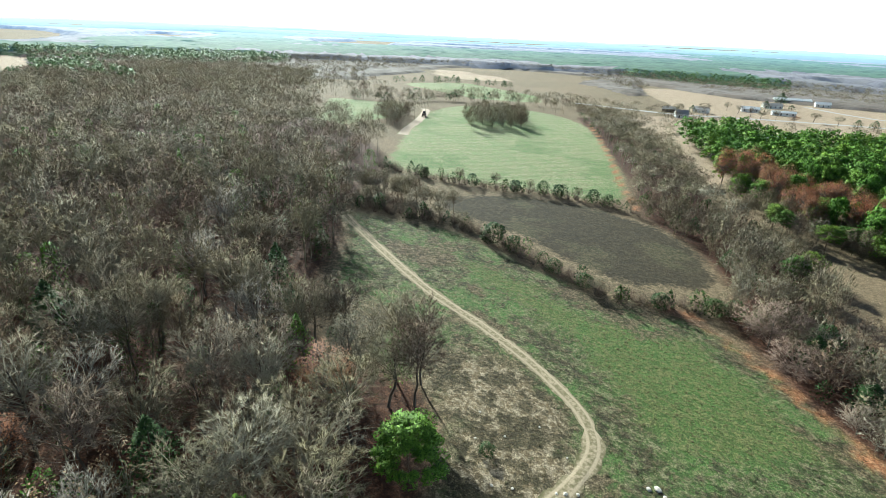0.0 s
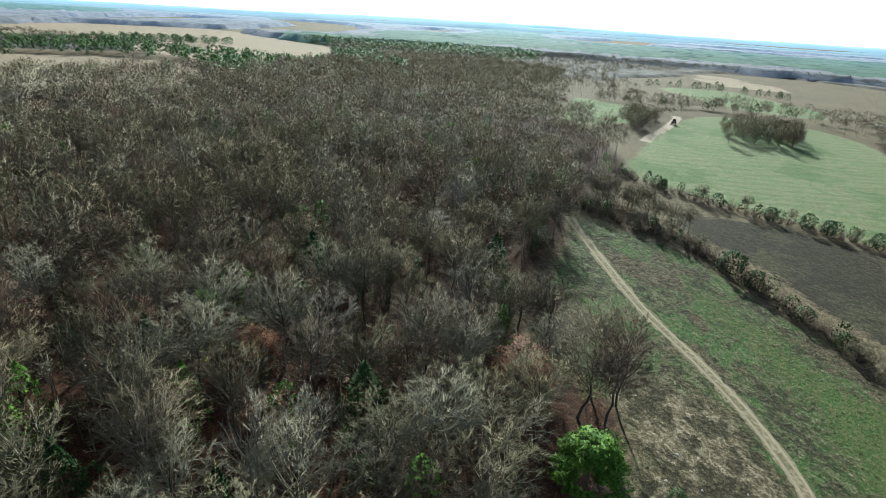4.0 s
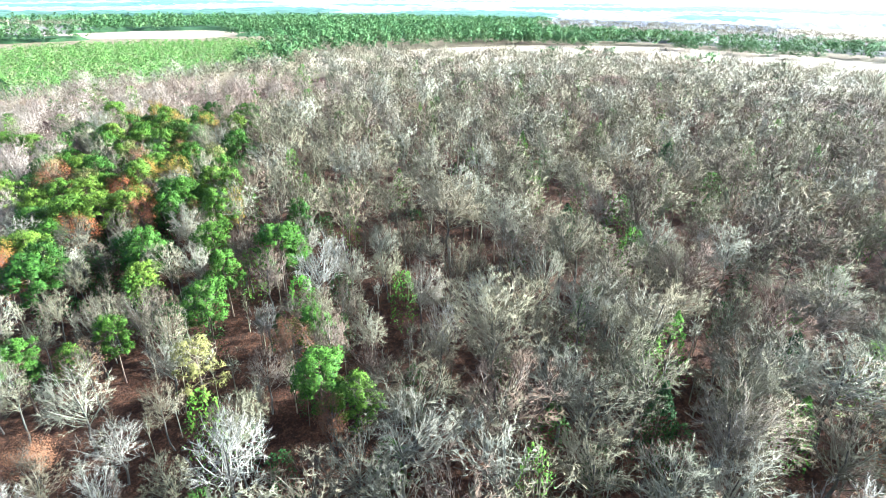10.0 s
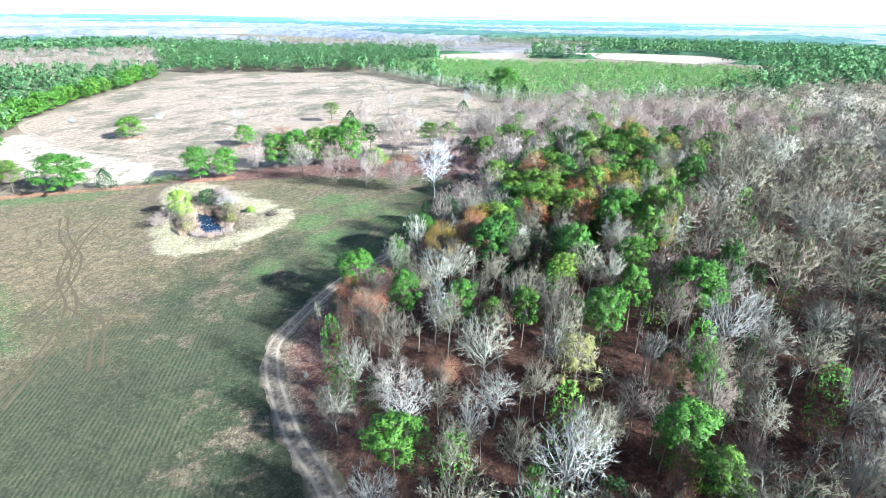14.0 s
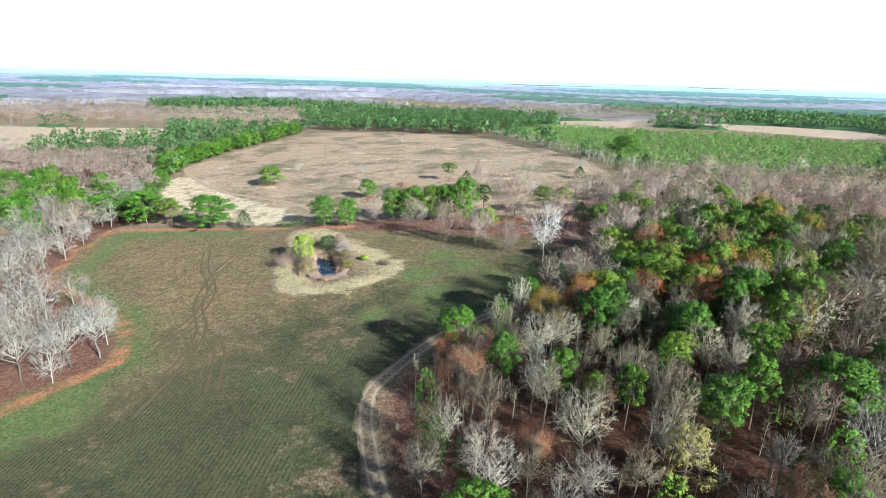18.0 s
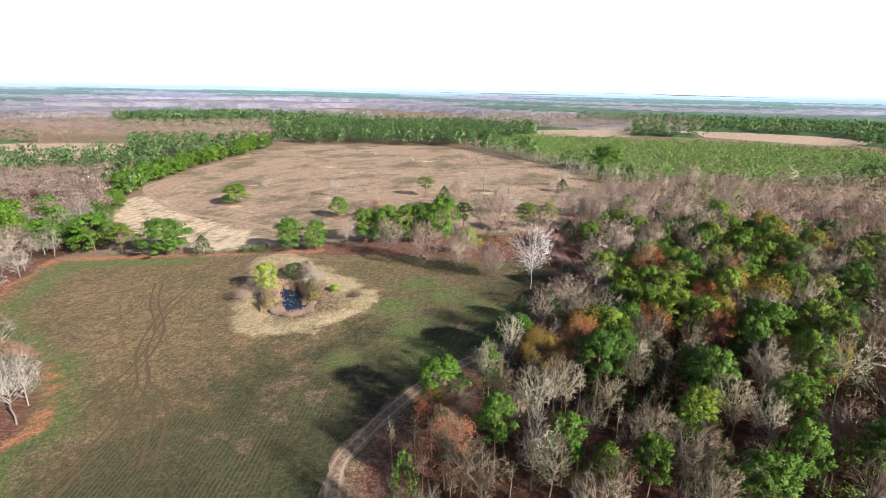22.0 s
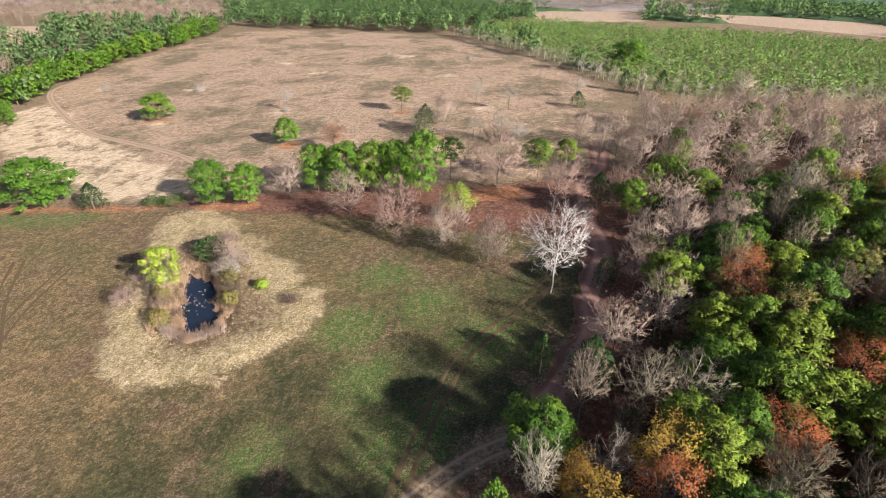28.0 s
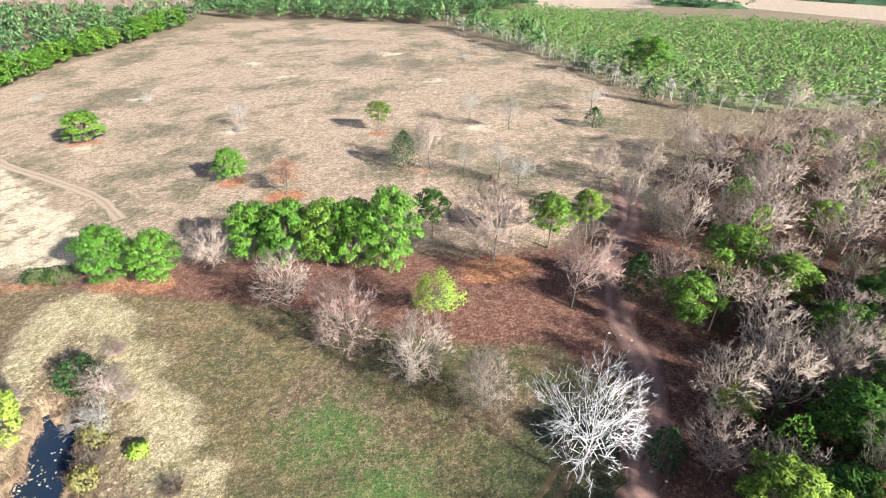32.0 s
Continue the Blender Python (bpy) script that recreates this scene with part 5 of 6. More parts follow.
for x, y, k, h, w in ((-9, -112, "wide", 9, 15), (-14, -104, "wide", 7, 11), (-18, -118, "juniper", 6, 7), (-16, -110, "cedar", 7, 6), (-24, -100, "cedar", 6, 7), (-30, -96, "wide", 7, 9), (-22, -92, "wide", 5, 7),
                      (-8, -130, "bare", 9, 8), (-13, -150, "pine", 9, 7), (-17, -160, "pine", 8, 6.5), (2, -150, "cedar", 6, 5), (14, -172, "cedar", 6, 5)):
    plant(k, x, y, h, w, group="trees of the south hedge")

# ---- the wide country beyond ----
def block(x, y):
    """Which cover a far place has: a number from 0 to 1 for each parcel of land."""
    v = np.sin(x / 310 + 1.3 * np.sin(y / 420)) + np.sin(y / 260 + 1.1 * np.sin(x / 370 + 2)) + 0.7 * np.sin((x + y) / 170)
    far = np.clip((np.hypot(x, y) - 600) / 500, 0, 1)
    return v + far * (0.9 * np.sin(y / 75 + 2 * np.sin(x / 260)) + 0.6 * np.sin(x / 95 + y / 160))


FIELDS = [MAIN_FIELD, FAR_FIELD, LEFT_FIELD, SUN_STRIP, SOUTH_FIELD, DARK_FIELD, LIGHT_FIELD, LIGHT_FIELD_FAR, TAN_SOUTH, TAN_SOUTH_FAR, LIGHT_SOUTH_FAR,
          TAN_EAST, TAN_EAST_FAR, TAN_NORTH, TAN_NORTH_EAST, PALE_NORTH_FAR]
BUILT = [WOODS, LEFT_WOODS, SOUTH_ROW, SOUTH_PINES, PLANTATION, PINE_BELT, FAR_BARE]


def haze_emission(nt, b, col, away, sunward):
    """Distance haze put into a surface's own emission, stronger farther off and towards the sun."""
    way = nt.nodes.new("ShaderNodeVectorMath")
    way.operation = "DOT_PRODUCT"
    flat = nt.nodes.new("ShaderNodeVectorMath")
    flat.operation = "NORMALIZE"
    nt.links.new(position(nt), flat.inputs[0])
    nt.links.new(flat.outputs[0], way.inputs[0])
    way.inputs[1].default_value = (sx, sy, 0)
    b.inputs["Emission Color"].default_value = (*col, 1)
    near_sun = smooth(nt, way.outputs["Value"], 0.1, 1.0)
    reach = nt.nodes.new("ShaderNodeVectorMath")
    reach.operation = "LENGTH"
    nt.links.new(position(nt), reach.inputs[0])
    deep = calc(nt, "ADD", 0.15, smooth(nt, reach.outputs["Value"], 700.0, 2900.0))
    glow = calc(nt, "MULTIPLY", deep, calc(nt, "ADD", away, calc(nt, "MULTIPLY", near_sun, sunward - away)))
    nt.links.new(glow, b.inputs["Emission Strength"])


def canopy_material(name, a, b_, c, haze=None):
    m, nt, b = material(name, 0.95)
    P = position(nt)
    stretch = nt.nodes.new("ShaderNodeMapping")
    stretch.inputs["Scale"].default_value = (1, 1, 0.25)
    nt.links.new(P, stretch.inputs[0])
    fine, mid, big = noise_node(nt, 0.7, 5, stretch.outputs[0], 0.7), noise_node(nt, 0.09, 4, P, 0.7), noise_node(nt, 0.012, 4, P, 0.6)
    col = mix(nt, smooth(nt, mid, 0.35, 0.65), a, b_)
    col = mix(nt, smooth(nt, big, 0.45, 0.58), col, c)
    lines = noise_node(nt, 0.03, 6, P, 0.78)
    col = mix(nt, calc(nt, "MULTIPLY", smooth(nt, lines, 0.49, 0.56), 0.65), col, tuple(v * 0.45 for v in a))
    col = mix(nt, calc(nt, "MULTIPLY", smooth(nt, fine, 0.42, 0.66), 0.4), col, tuple(v * 0.4 for v in a))
    nt.links.new(col, b.inputs["Base Color"])
    bump(nt, b, fine, 0.6, 0.6)
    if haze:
        haze_emission(nt, b, *haze)
    return m


NEAR_CANOPY = canopy_material("bare_canopy", (0.2, 0.17, 0.15), (0.25, 0.22, 0.2), (0.19, 0.155, 0.13))
DARK_PINES = canopy_material("pine_canopy", (0.05, 0.1, 0.035), (0.08, 0.14, 0.045), (0.045, 0.09, 0.035))
# the two far canopies carry distance haze as blue emission
HAZED_WOOD_CANOPY = canopy_material("far_bare_canopy_hazed", (0.2, 0.18, 0.19), (0.26, 0.24, 0.26), (0.19, 0.17, 0.16), ((0.5, 0.68, 1.0), 0.17, 0.24))
HAZED_PINE_CANOPY = canopy_material("far_pine_canopy_hazed", (0.07, 0.13, 0.065), (0.1, 0.165, 0.085), (0.06, 0.11, 0.06), ((0.42, 0.72, 0.95), 0.15, 0.22))


FRONT = [(10, 440), (150, 430), (300, 360), (350, 480), (262, 466), (188, 540), (115, 526), (25, 512)]


def open_to(p, gap):
    """True where the wide country carries woods: off the fields, the built woods and the farmyard."""
    return (signed(FRONT, p[:, 0], p[:, 1]) > 0) & (nearest(FIELDS, p[:, 0], p[:, 1]) > gap) & (nearest(BUILT, p[:, 0], p[:, 1]) > 0) & (np.hypot(p[:, 0] - 20, p[:, 1] + 540) > 115)


def far_canopy(r0, r1, step, height):
    """The closed roof of far woods: an uneven sheet of crowns over each wooded parcel."""
    g = np.arange(-r1, r1 + 1, step)
    X, Y = np.meshgrid(g, g)
    p = np.column_stack([X.ravel(), Y.ravel()]) + rng.uniform(-0.4, 0.4, (X.size, 2)) * step
    r = np.hypot(p[:, 0], p[:, 1])
    yaw = np.degrees(np.arctan2(p[:, 0], p[:, 1]))
    v = block(p[:, 0], p[:, 1]) + 0.9 * (p[:, 1] < -300) * (p[:, 0] < 220) + 0.35 * (p[:, 1] > 400) + 0.7 * (p[:, 1] < -100) * (p[:, 1] > -300) * (p[:, 0] < 220)
    ok = (r > r0) & (r <= r1) & ((yaw > -62) | (yaw < -165))
    ok[ok] = open_to(p[ok], 3) & (v[ok] > -1.2)
    crown = height * (0.62 + 0.3 * rng.random(len(p))) * np.where(v >= 0.55, 1.15, 0.95)
    z = ground_z(p[:, 0], p[:, 1]) + np.where(ok, crown, -1.5)
    i = np.arange(X.size).reshape(X.shape)
    quads = np.stack([i[:-1, :-1], i[:-1, 1:], i[1:, 1:], i[1:, :-1]], -1).reshape(-1, 4)
    quads = quads[ok[quads].any(1)]
    piney = v[quads].mean(1) >= 0.55
    for which, name, mat, label in ((~piney, "far_woodland", HAZED_WOOD_CANOPY if r0 > 800 else NEAR_CANOPY, "leafless grey lilac woodland in the far distance"), (piney, "far_pine_wood", HAZED_PINE_CANOPY if r0 > 800 else DARK_PINES, "green pine woods in the far distance")):
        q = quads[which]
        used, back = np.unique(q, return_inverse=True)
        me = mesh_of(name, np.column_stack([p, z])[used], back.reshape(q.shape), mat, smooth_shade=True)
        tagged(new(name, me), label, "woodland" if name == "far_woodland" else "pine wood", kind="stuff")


far_canopy(560, 900, 8, 3.2)
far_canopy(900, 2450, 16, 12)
X, Y = np.meshgrid(np.arange(-620, 620, 11.5), np.arange(-620, 620, 11.5))
p = np.column_stack([X.ravel(), Y.ravel()]) + rng.uniform(-4.5, 4.5, (X.size, 2))
r, yaw = np.hypot(p[:, 0], p[:, 1]), np.degrees(np.arctan2(p[:, 0], p[:, 1]))
p = p[(r > 300) & (r < 620) & ((yaw > -60) | (yaw < -165))]
p = p[open_to(p, 2)]
v = block(p[:, 0], p[:, 1]) + 0.9 * (p[:, 1] < -300) * (p[:, 0] < 220) + 0.7 * (p[:, 1] < -100) * (p[:, 1] > -300) * (p[:, 0] < 220)
crowd("far_woodland", p[(v > -1.2) & (v < 0.55)], [(*twig_cloud(rng, 12, 9, 80, 0.16), 12, 9) for _ in range(8)], (9, 13), (7, 10), TWIG, "leafless trees of the woods beyond the fields", "woodland")
crowd("far_pine_wood", p[v >= 0.55], [pine_model(10, 8, clumps=14, sprays=15, low=0.15, size=0.62, puff=0.2) for _ in range(4)], (9, 14), (7, 10), BELT, "green pines of the woods beyond the fields", "pine wood")
X, Y = np.meshgrid(np.arange(-920, 920, 11.0), np.arange(-920, 920, 11.0))
p = np.column_stack([X.ravel(), Y.ravel()]) + rng.uniform(-5.5, 5.5, (X.size, 2))
r, yaw = np.hypot(p[:, 0], p[:, 1]), np.degrees(np.arctan2(p[:, 0], p[:, 1]))
p = p[(r > 600) & (r < 920) & ((yaw > -60) | (yaw < -165))]
p = p[open_to(p, 2)]
v = block(p[:, 0], p[:, 1]) + 0.9 * (p[:, 1] < -300) * (p[:, 0] < 220) + 0.35 * (p[:, 1] > 400)
crowd("far_woodland", p[(v > -1.2) & (v < 0.55)], [(*twig_cloud(rng, 12, 11, 30, 0.26), 12, 11) for _ in range(6)], (9, 14), (8, 12), TWIG, "leafless trees in the far woods", "woodland")
crowd("far_pine_wood", p[v >= 0.55], [pine_model(10, 8, clumps=9, sprays=8, low=0.15, size=0.85, puff=0.2) for _ in range(4)], (9, 14), (8, 12), BELT, "green pines in the far woods", "pine wood")


def ridge(radius, low, high, seed, col, glow):
    """A far wooded rise, seen as one plain band, with blue haze in its colour and emission."""
    m, nt, b = material("hazy_distance", 1.0)
    n = noise_node(nt, 0.006, 5, position(nt))
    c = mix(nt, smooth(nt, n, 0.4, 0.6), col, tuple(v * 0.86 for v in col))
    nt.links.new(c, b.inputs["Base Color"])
    haze_emission(nt, b, (0.55, 0.78, 1.0), glow, glow * 1.5)
    a = np.radians(np.arange(-70, 205, 0.4))
    h = low + (high - low) * (0.5 + 0.25 * np.sin(a * 7 + seed) + 0.15 * np.sin(a * 19 + 2 * seed) + 0.08 * np.sin(a * 53 + seed)) + rng.normal(0, 0.7, len(a))
    V, q = [], np.arange(len(a) - 1)
    foot = ground_z(np.sin(a) * radius, np.cos(a) * radius)
    for r, z in ((radius, foot - 6), (radius + 40, foot + h), (radius + 300, foot + h - 20)):
        V.append(np.column_stack([np.sin(a) * r, np.cos(a) * r, z]))
    n_ = len(a)
    quads = np.concatenate([np.column_stack([q, q + 1, q + 1 + n_, q + n_]) + k * n_ for k in (0, 1)])
    tagged(new("backdrop", mesh_of("backdrop", np.concatenate(V), quads, m)), "wooded rise with blue distance haze in its colour", "distance", kind="structure")


# haze colour and glow are raised with each ridge's distance
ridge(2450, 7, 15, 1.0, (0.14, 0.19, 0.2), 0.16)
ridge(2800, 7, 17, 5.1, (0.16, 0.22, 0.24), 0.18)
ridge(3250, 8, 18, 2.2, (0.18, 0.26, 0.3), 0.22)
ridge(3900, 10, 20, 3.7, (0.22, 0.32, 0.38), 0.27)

# dark pine stands on the pale fields to the east
for x, y, a, b in ((470, 95, 60, 22), (600, 20, 70, 24), (560, 220, 90, 26), (420, 250, 60, 20), (700, -80, 80, 26)):
    n = int(a * b / 28)
    ang, rad = rng.random(n) * 6.28, np.sqrt(rng.random(n))
    q = np.column_stack([x + np.cos(ang) * rad * b, y + np.sin(ang) * rad * a])
    crowd("pine_stand", q, big_pines, (8, 12), (6, 9), BELT, "dark pine stand on the pale field", "pine wood")

# rows of trees and small woods between the southern fields
SOUTH_GROVE = [(240, -208), (262, -232), (282, -272), (300, -300), (392, -395), (480, -370), (520, -280), (440, -190), (393, -160), (323, -182)]
FIELD_CLUMP = [(207, -264), (193, -274), (176, -250), (162, -222), (182, -226)]
p = scatter([SOUTH_GROVE], 7.5, (230, -400, 530, -155))
crowd("woodland", p, fars, (10, 14), (7, 10), TWIG, "grey leafless grove beyond the pale green field")
p = np.vstack([scatter([FIELD_CLUMP], 5, (160, -275, 210, -220)), along([(262, -292), (240, -317), (222, -346), (205, -374), (185, -402), (150, -408), (118, -402)], 4, 4)])
crowd("tree_row", p, low_trees, (6, 11), (6, 9), TWIG, "leafless trees in rows between the southern fields", "woodland")
p = np.vstack([along([(262, -294), (240, -319), (222, -348), (205, -376), (185, -404)], 9, 4), along([(330, -440), (300, -500), (230, -520)], 8, 6)])
crowd("cedar_row", p, shrubs, (5, 9), (5, 8), EVERGREEN, "dark green cedars in rows between the southern fields", "woodland")

# ---- tracks ----
def smooth_line(line, step=1.2):
    p = np.array(line, float)
    q = np.vstack([2 * p[0] - p[1], p, 2 * p[-1] - p[-2]])
    out = []
    for k in range(1, len(q) - 2):
        n = max(2, int(np.linalg.norm(q[k + 1] - q[k]) / step))
        for t in np.arange(n) / n:
            a, b, c, d = q[k - 1:k + 3]
            out.append(0.5 * (2 * b + (c - a) * t + (2 * a - 5 * b + 4 * c - d) * t * t + (3 * b - a - 3 * c + d) * t ** 3))
    return np.array(out + [p[-1]])


def track_material(name, dirt, between, side, rut=0.85, width=0.42, wet=0.0):
    m, nt, b = material(name, 0.95)
    P = position(nt)
    fine, mid, grain = noise_node(nt, 1.6, 5, P), noise_node(nt, 0.22, 4, P), noise_node(nt, 7.0, 4, P)
    u = calc(nt, "ABSOLUTE", attr(nt, "across"))
    off = calc(nt, "ABSOLUTE", calc(nt, "SUBTRACT", u, rut))
    off = calc(nt, "ADD", off, calc(nt, "MULTIPLY", calc(nt, "SUBTRACT", fine, 0.5), 0.4))
    wheel = calc(nt, "SUBTRACT", 1.0, smooth(nt, off, width * 0.5, width * 1.5))
    edge = smooth(nt, calc(nt, "ADD", u, calc(nt, "MULTIPLY", calc(nt, "SUBTRACT", mid, 0.5), 2.4)), rut + 0.35, rut + 1.1)
    col = mix(nt, edge, mix(nt, smooth(nt, fine, 0.35, 0.7), between, dirt), side)
    col = mix(nt, wheel, col, dirt)
    col = mix(nt, calc(nt, "MULTIPLY", smooth(nt, grain, 0.4, 0.8), 0.35), col, (0.06, 0.045, 0.03))
    nt.links.new(col, b.inputs["Base Color"])
    if wet:
        pud = calc(nt, "MULTIPLY", wheel, smooth(nt, mid, 0.6, 0.66))
        nt.links.new(calc(nt, "SUBTRACT", 0.95, calc(nt, "MULTIPLY", pud, 0.87)), b.inputs["Roughness"])
    bump(nt, b, fine, 0.5, 0.15)
    return m


def track(line, half, mat, label, rut=0.85, lift=0.05):
    c = smooth_line(line)
    d = np.gradient(c, axis=0)
    nrm = np.column_stack([-d[:, 1], d[:, 0]]) / np.linalg.norm(d, axis=1, keepdims=True)
    us = np.array([-1, -0.75, -0.5, -0.25, 0, 0.25, 0.5, 0.75, 1.0]) * half
    wob = 1 + 0.18 * np.sin(np.arange(len(c)) * 0.7) + 0.14 * rng.normal(0, 1, len(c))
    U = us[None] * np.where(np.abs(us) > half * 0.7, 1, 1)[None] * np.clip(wob, 0.6, 1.4)[:, None] ** (np.abs(us) > half * 0.6)[None]
    X, Y = c[:, :1] + nrm[:, :1] * U, c[:, 1:] + nrm[:, 1:] * U
    Z = surface_z(X, Y) + lift * (1 - (np.abs(us) / half)[None] ** 4) + 0.012 - 0.03 * np.exp(-((np.abs(U) - rut) / 0.3) ** 2)
    i = np.arange(X.size).reshape(X.shape)
    quads = np.stack([i[:-1, :-1], i[:-1, 1:], i[1:, 1:], i[1:, :-1]], -1).reshape(-1, 4)
    me = mesh_of("track", np.stack([X.ravel(), Y.ravel(), Z.ravel()], 1), quads, mat, smooth_shade=True)
    me.attributes.new("across", "FLOAT", "POINT").data.foreach_set("value", U.ravel().astype(np.float32))
    return tagged(new("dirt_track", me), label, "track", kind="structure")


track(TRACK_SOUTH, 1.45, track_material("pale_track", (0.42, 0.34, 0.23), (0.17, 0.145, 0.075), (0.1, 0.095, 0.04), 0.75, 0.2), "pale two-rut dirt track across the green field", 0.8, 0.07)
track(TRACK_SOUTH_FAR, 2.6, track_material("farm_track", (0.5, 0.4, 0.3), (0.4, 0.32, 0.22), (0.25, 0.24, 0.12), 1.2, 1.2), "pale dirt farm track over the light field", 1.2, 0.1)
track(TRACK_MAIN, 1.7, track_material("muddy_track", (0.33, 0.25, 0.165), (0.14, 0.1, 0.058), (0.1, 0.08, 0.04), 0.85, 0.2, 1.0), "muddy rutted track along the edge of the woods", 0.85, 0.07)
track(TRACK_NORTH, 2.4, track_material("leafy_track", (0.31, 0.185, 0.14), (0.23, 0.125, 0.09), (0.17, 0.09, 0.065), 0.85, 0.35), "leaf-strewn track between the trees", 0.85, 0.07)
track(TRACK_LANE, 1.3, track_material("sandy_lane", (0.36, 0.27, 0.18), (0.24, 0.17, 0.1), (0.2, 0.14, 0.085), 0.7, 0.4), "pale sandy lane along the brown field", 0.8, 0.08)
RUT = track_material("worn_ruts", (0.1, 0.072, 0.034), (0.12, 0.09, 0.042), (0.15, 0.112, 0.053), 0.1, 0.3)


def wheel_marks(line, label, gauge=0.95):
    c = smooth_line(line, 3.0)
    d = np.gradient(c, axis=0)
    nrm = np.column_stack([-d[:, 1], d[:, 0]]) / np.linalg.norm(d, axis=1, keepdims=True)
    for s in (-gauge, gauge):
        track([tuple(q) for q in c + nrm * s], 0.3, RUT, label, 0.1, 0.04)


wheel_marks(TRACK_FIELD, "dark wheel mark curving through the near field")
wheel_marks(TRACK_FIELD_BRANCH, "dark wheel mark branching in the near field")
wheel_marks([(-72, 84), (-71, 96), (-76, 112), (-88, 128), (-96, 142)], "dark wheel mark curving through the near field")
wheel_marks(TRACK_GRASS, "faint wheel mark through the grass", 0.8)

# ---- pond ----
def build_pond():
    m, nt, b = material("pond_water", 0.04)
    n = noise_node(nt, 1.4, 4, position(nt))
    nt.links.new(mix(nt, smooth(nt, n, 0.55, 0.7), (0.012, 0.02, 0.036), (0.02, 0.024, 0.022)), b.inputs["Base Color"])
    b.inputs["IOR"].default_value = 1.33
    b.inputs["Specular IOR Level"].default_value = 0.5
    bump(nt, b, noise_node(nt, 3.0, 3, position(nt)), 0.06, 0.05)
    c = np.mean(POND, axis=0)
    ring = rounded(POND)
    turn = np.arange(len(ring)) / len(ring) * 6.283
    ring = c + (ring - c) * np.array([0.92, 1.0]) * (0.88 + 0.13 * np.sin(turn * 5 + 1) + 0.08 * np.sin(turn * 11))[:, None]
    level = float(ground_z(*c)) - 1.15
    v = np.column_stack([np.vstack([c, ring]), np.full(len(ring) + 1, level)])
    k = np.arange(len(ring))
    t = np.column_stack([np.zeros(len(ring), int), k + 1, (k + 1) % len(ring) + 1])
    tagged(new("pond_water", mesh_of("pond_water", v, t, m)), "small dark farm pond reflecting the sky", "pond", kind="structure")
    return c, ring, level


pond_mid, pond_ring, pond_level = build_pond()


def blades(n, h, w, fine):
    a = rng.random(n) * 6.28
    r = w * 0.3 * rng.random(n)
    p0 = np.column_stack([np.cos(a) * r, np.sin(a) * r, np.zeros(n) - 0.03])
    p1 = p0 + np.column_stack([np.cos(a) * w * 0.4, np.sin(a) * w * 0.4, np.full(n, h)]) * rng.uniform(0.5, 1, (n, 1))
    return (*cones(p0, p1, np.full(n, fine)), h, w)


def on_surface(ob):
    """Sets a joined crowd on the bank instead of the plain slope."""
    me = ob.data
    co = np.empty(len(me.vertices) * 3, np.float32)
    me.vertices.foreach_get("co", co)
    co = co.reshape(-1, 3)
    co[:, 2] += surface_z(co[:, 0], co[:, 1]) - ground_z(co[:, 0], co[:, 1])
    me.vertices.foreach_set("co", co.ravel())
    me.update()
    return ob


tufts = [blades(7, 0.45, 0.5, 0.035) for _ in range(5)]
reeds = [blades(10, 1.5, 0.8, 0.03) for _ in range(4)]
p = np.vstack([scatter([MOUND], 1.25, (-80, 105, -24, 165)), scatter([SUN_STRIP], 3.2, (-175, 165, -70, 245))])
p = p[signed(POND, p[:, 0], p[:, 1]) > 1.5]
on_surface(crowd("dry_grass", p, tufts, (0.25, 0.6), (0.4, 0.8), STRAW, "pale dry grass tufts on the pond bank", "grass"))
pr = pond_mid + (np.repeat(pond_ring, 5, 0) - pond_mid) * rng.uniform(1.0, 1.2, (len(pond_ring) * 5, 1))
on_surface(crowd("reeds", pr + rng.normal(0, 0.3, pr.shape), reeds, (0.9, 1.8), (0.7, 1.1), REED, "brown dry reeds round the pond", "reeds"))
front = np.column_stack([rng.uniform(-53.5, -43.5, 90), rng.uniform(-1.2, 1.2, 90)])
front[:, 1] += 119.2 + 0.08 * (front[:, 0] + 48.5) ** 2
on_surface(crowd("reeds", front, reeds, (1.4, 2.4), (0.9, 1.5), ROSY, "tall pinkish dry reeds at the end of the pond", "reeds"))
side = np.column_stack([rng.uniform(-1.0, 1.0, 70) - 57.2, rng.uniform(119.5, 132, 70)])
on_surface(crowd("reeds", side + np.column_stack([(126 - side[:, 1]) * 0.42, 0 * side[:, 1]]), reeds, (1.4, 2.4), (0.9, 1.5), REED, "golden brown reeds along the pond", "reeds"))
LEAF = flat_material("floating_leaves", (0.5, 0.44, 0.33))
n = 90
spot = np.column_stack([rng.normal(-54.2, 1.5, n), rng.normal(128, 3.4, n)])
spot = spot[signed(pond_ring, spot[:, 0], spot[:, 1]) < -0.2]
turn = rng.random((len(spot), 1)) * 6.28 + np.arange(4)[None] * 1.57
size = rng.uniform(0.06, 0.2, (len(spot), 1)) * np.array([1, 0.6, 1.2, 0.7])[None]
V = np.stack([spot[:, :1] + np.cos(turn) * size, spot[:, 1:] + np.sin(turn) * size, np.full(turn.shape, pond_level + 0.006)], -1).reshape(-1, 3)
tagged(new("floating_leaves", mesh_of("floating_leaves", V, np.arange(len(V)).reshape(-1, 4), LEAF)), "pale fallen leaves floating on the dark pond", "leaves", kind="stuff")
p = scatter([MAIN_FIELD], 1.9, (-110, 50, 15, 165))
p = p[(signed(MOUND, p[:, 0], p[:, 1]) > 1) & (nearest([TRACK_MAIN, TRACK_GRASS], p[:, 0], p[:, 1], False) > 1.8) & (rng.random(len(p)) < 0.7)]
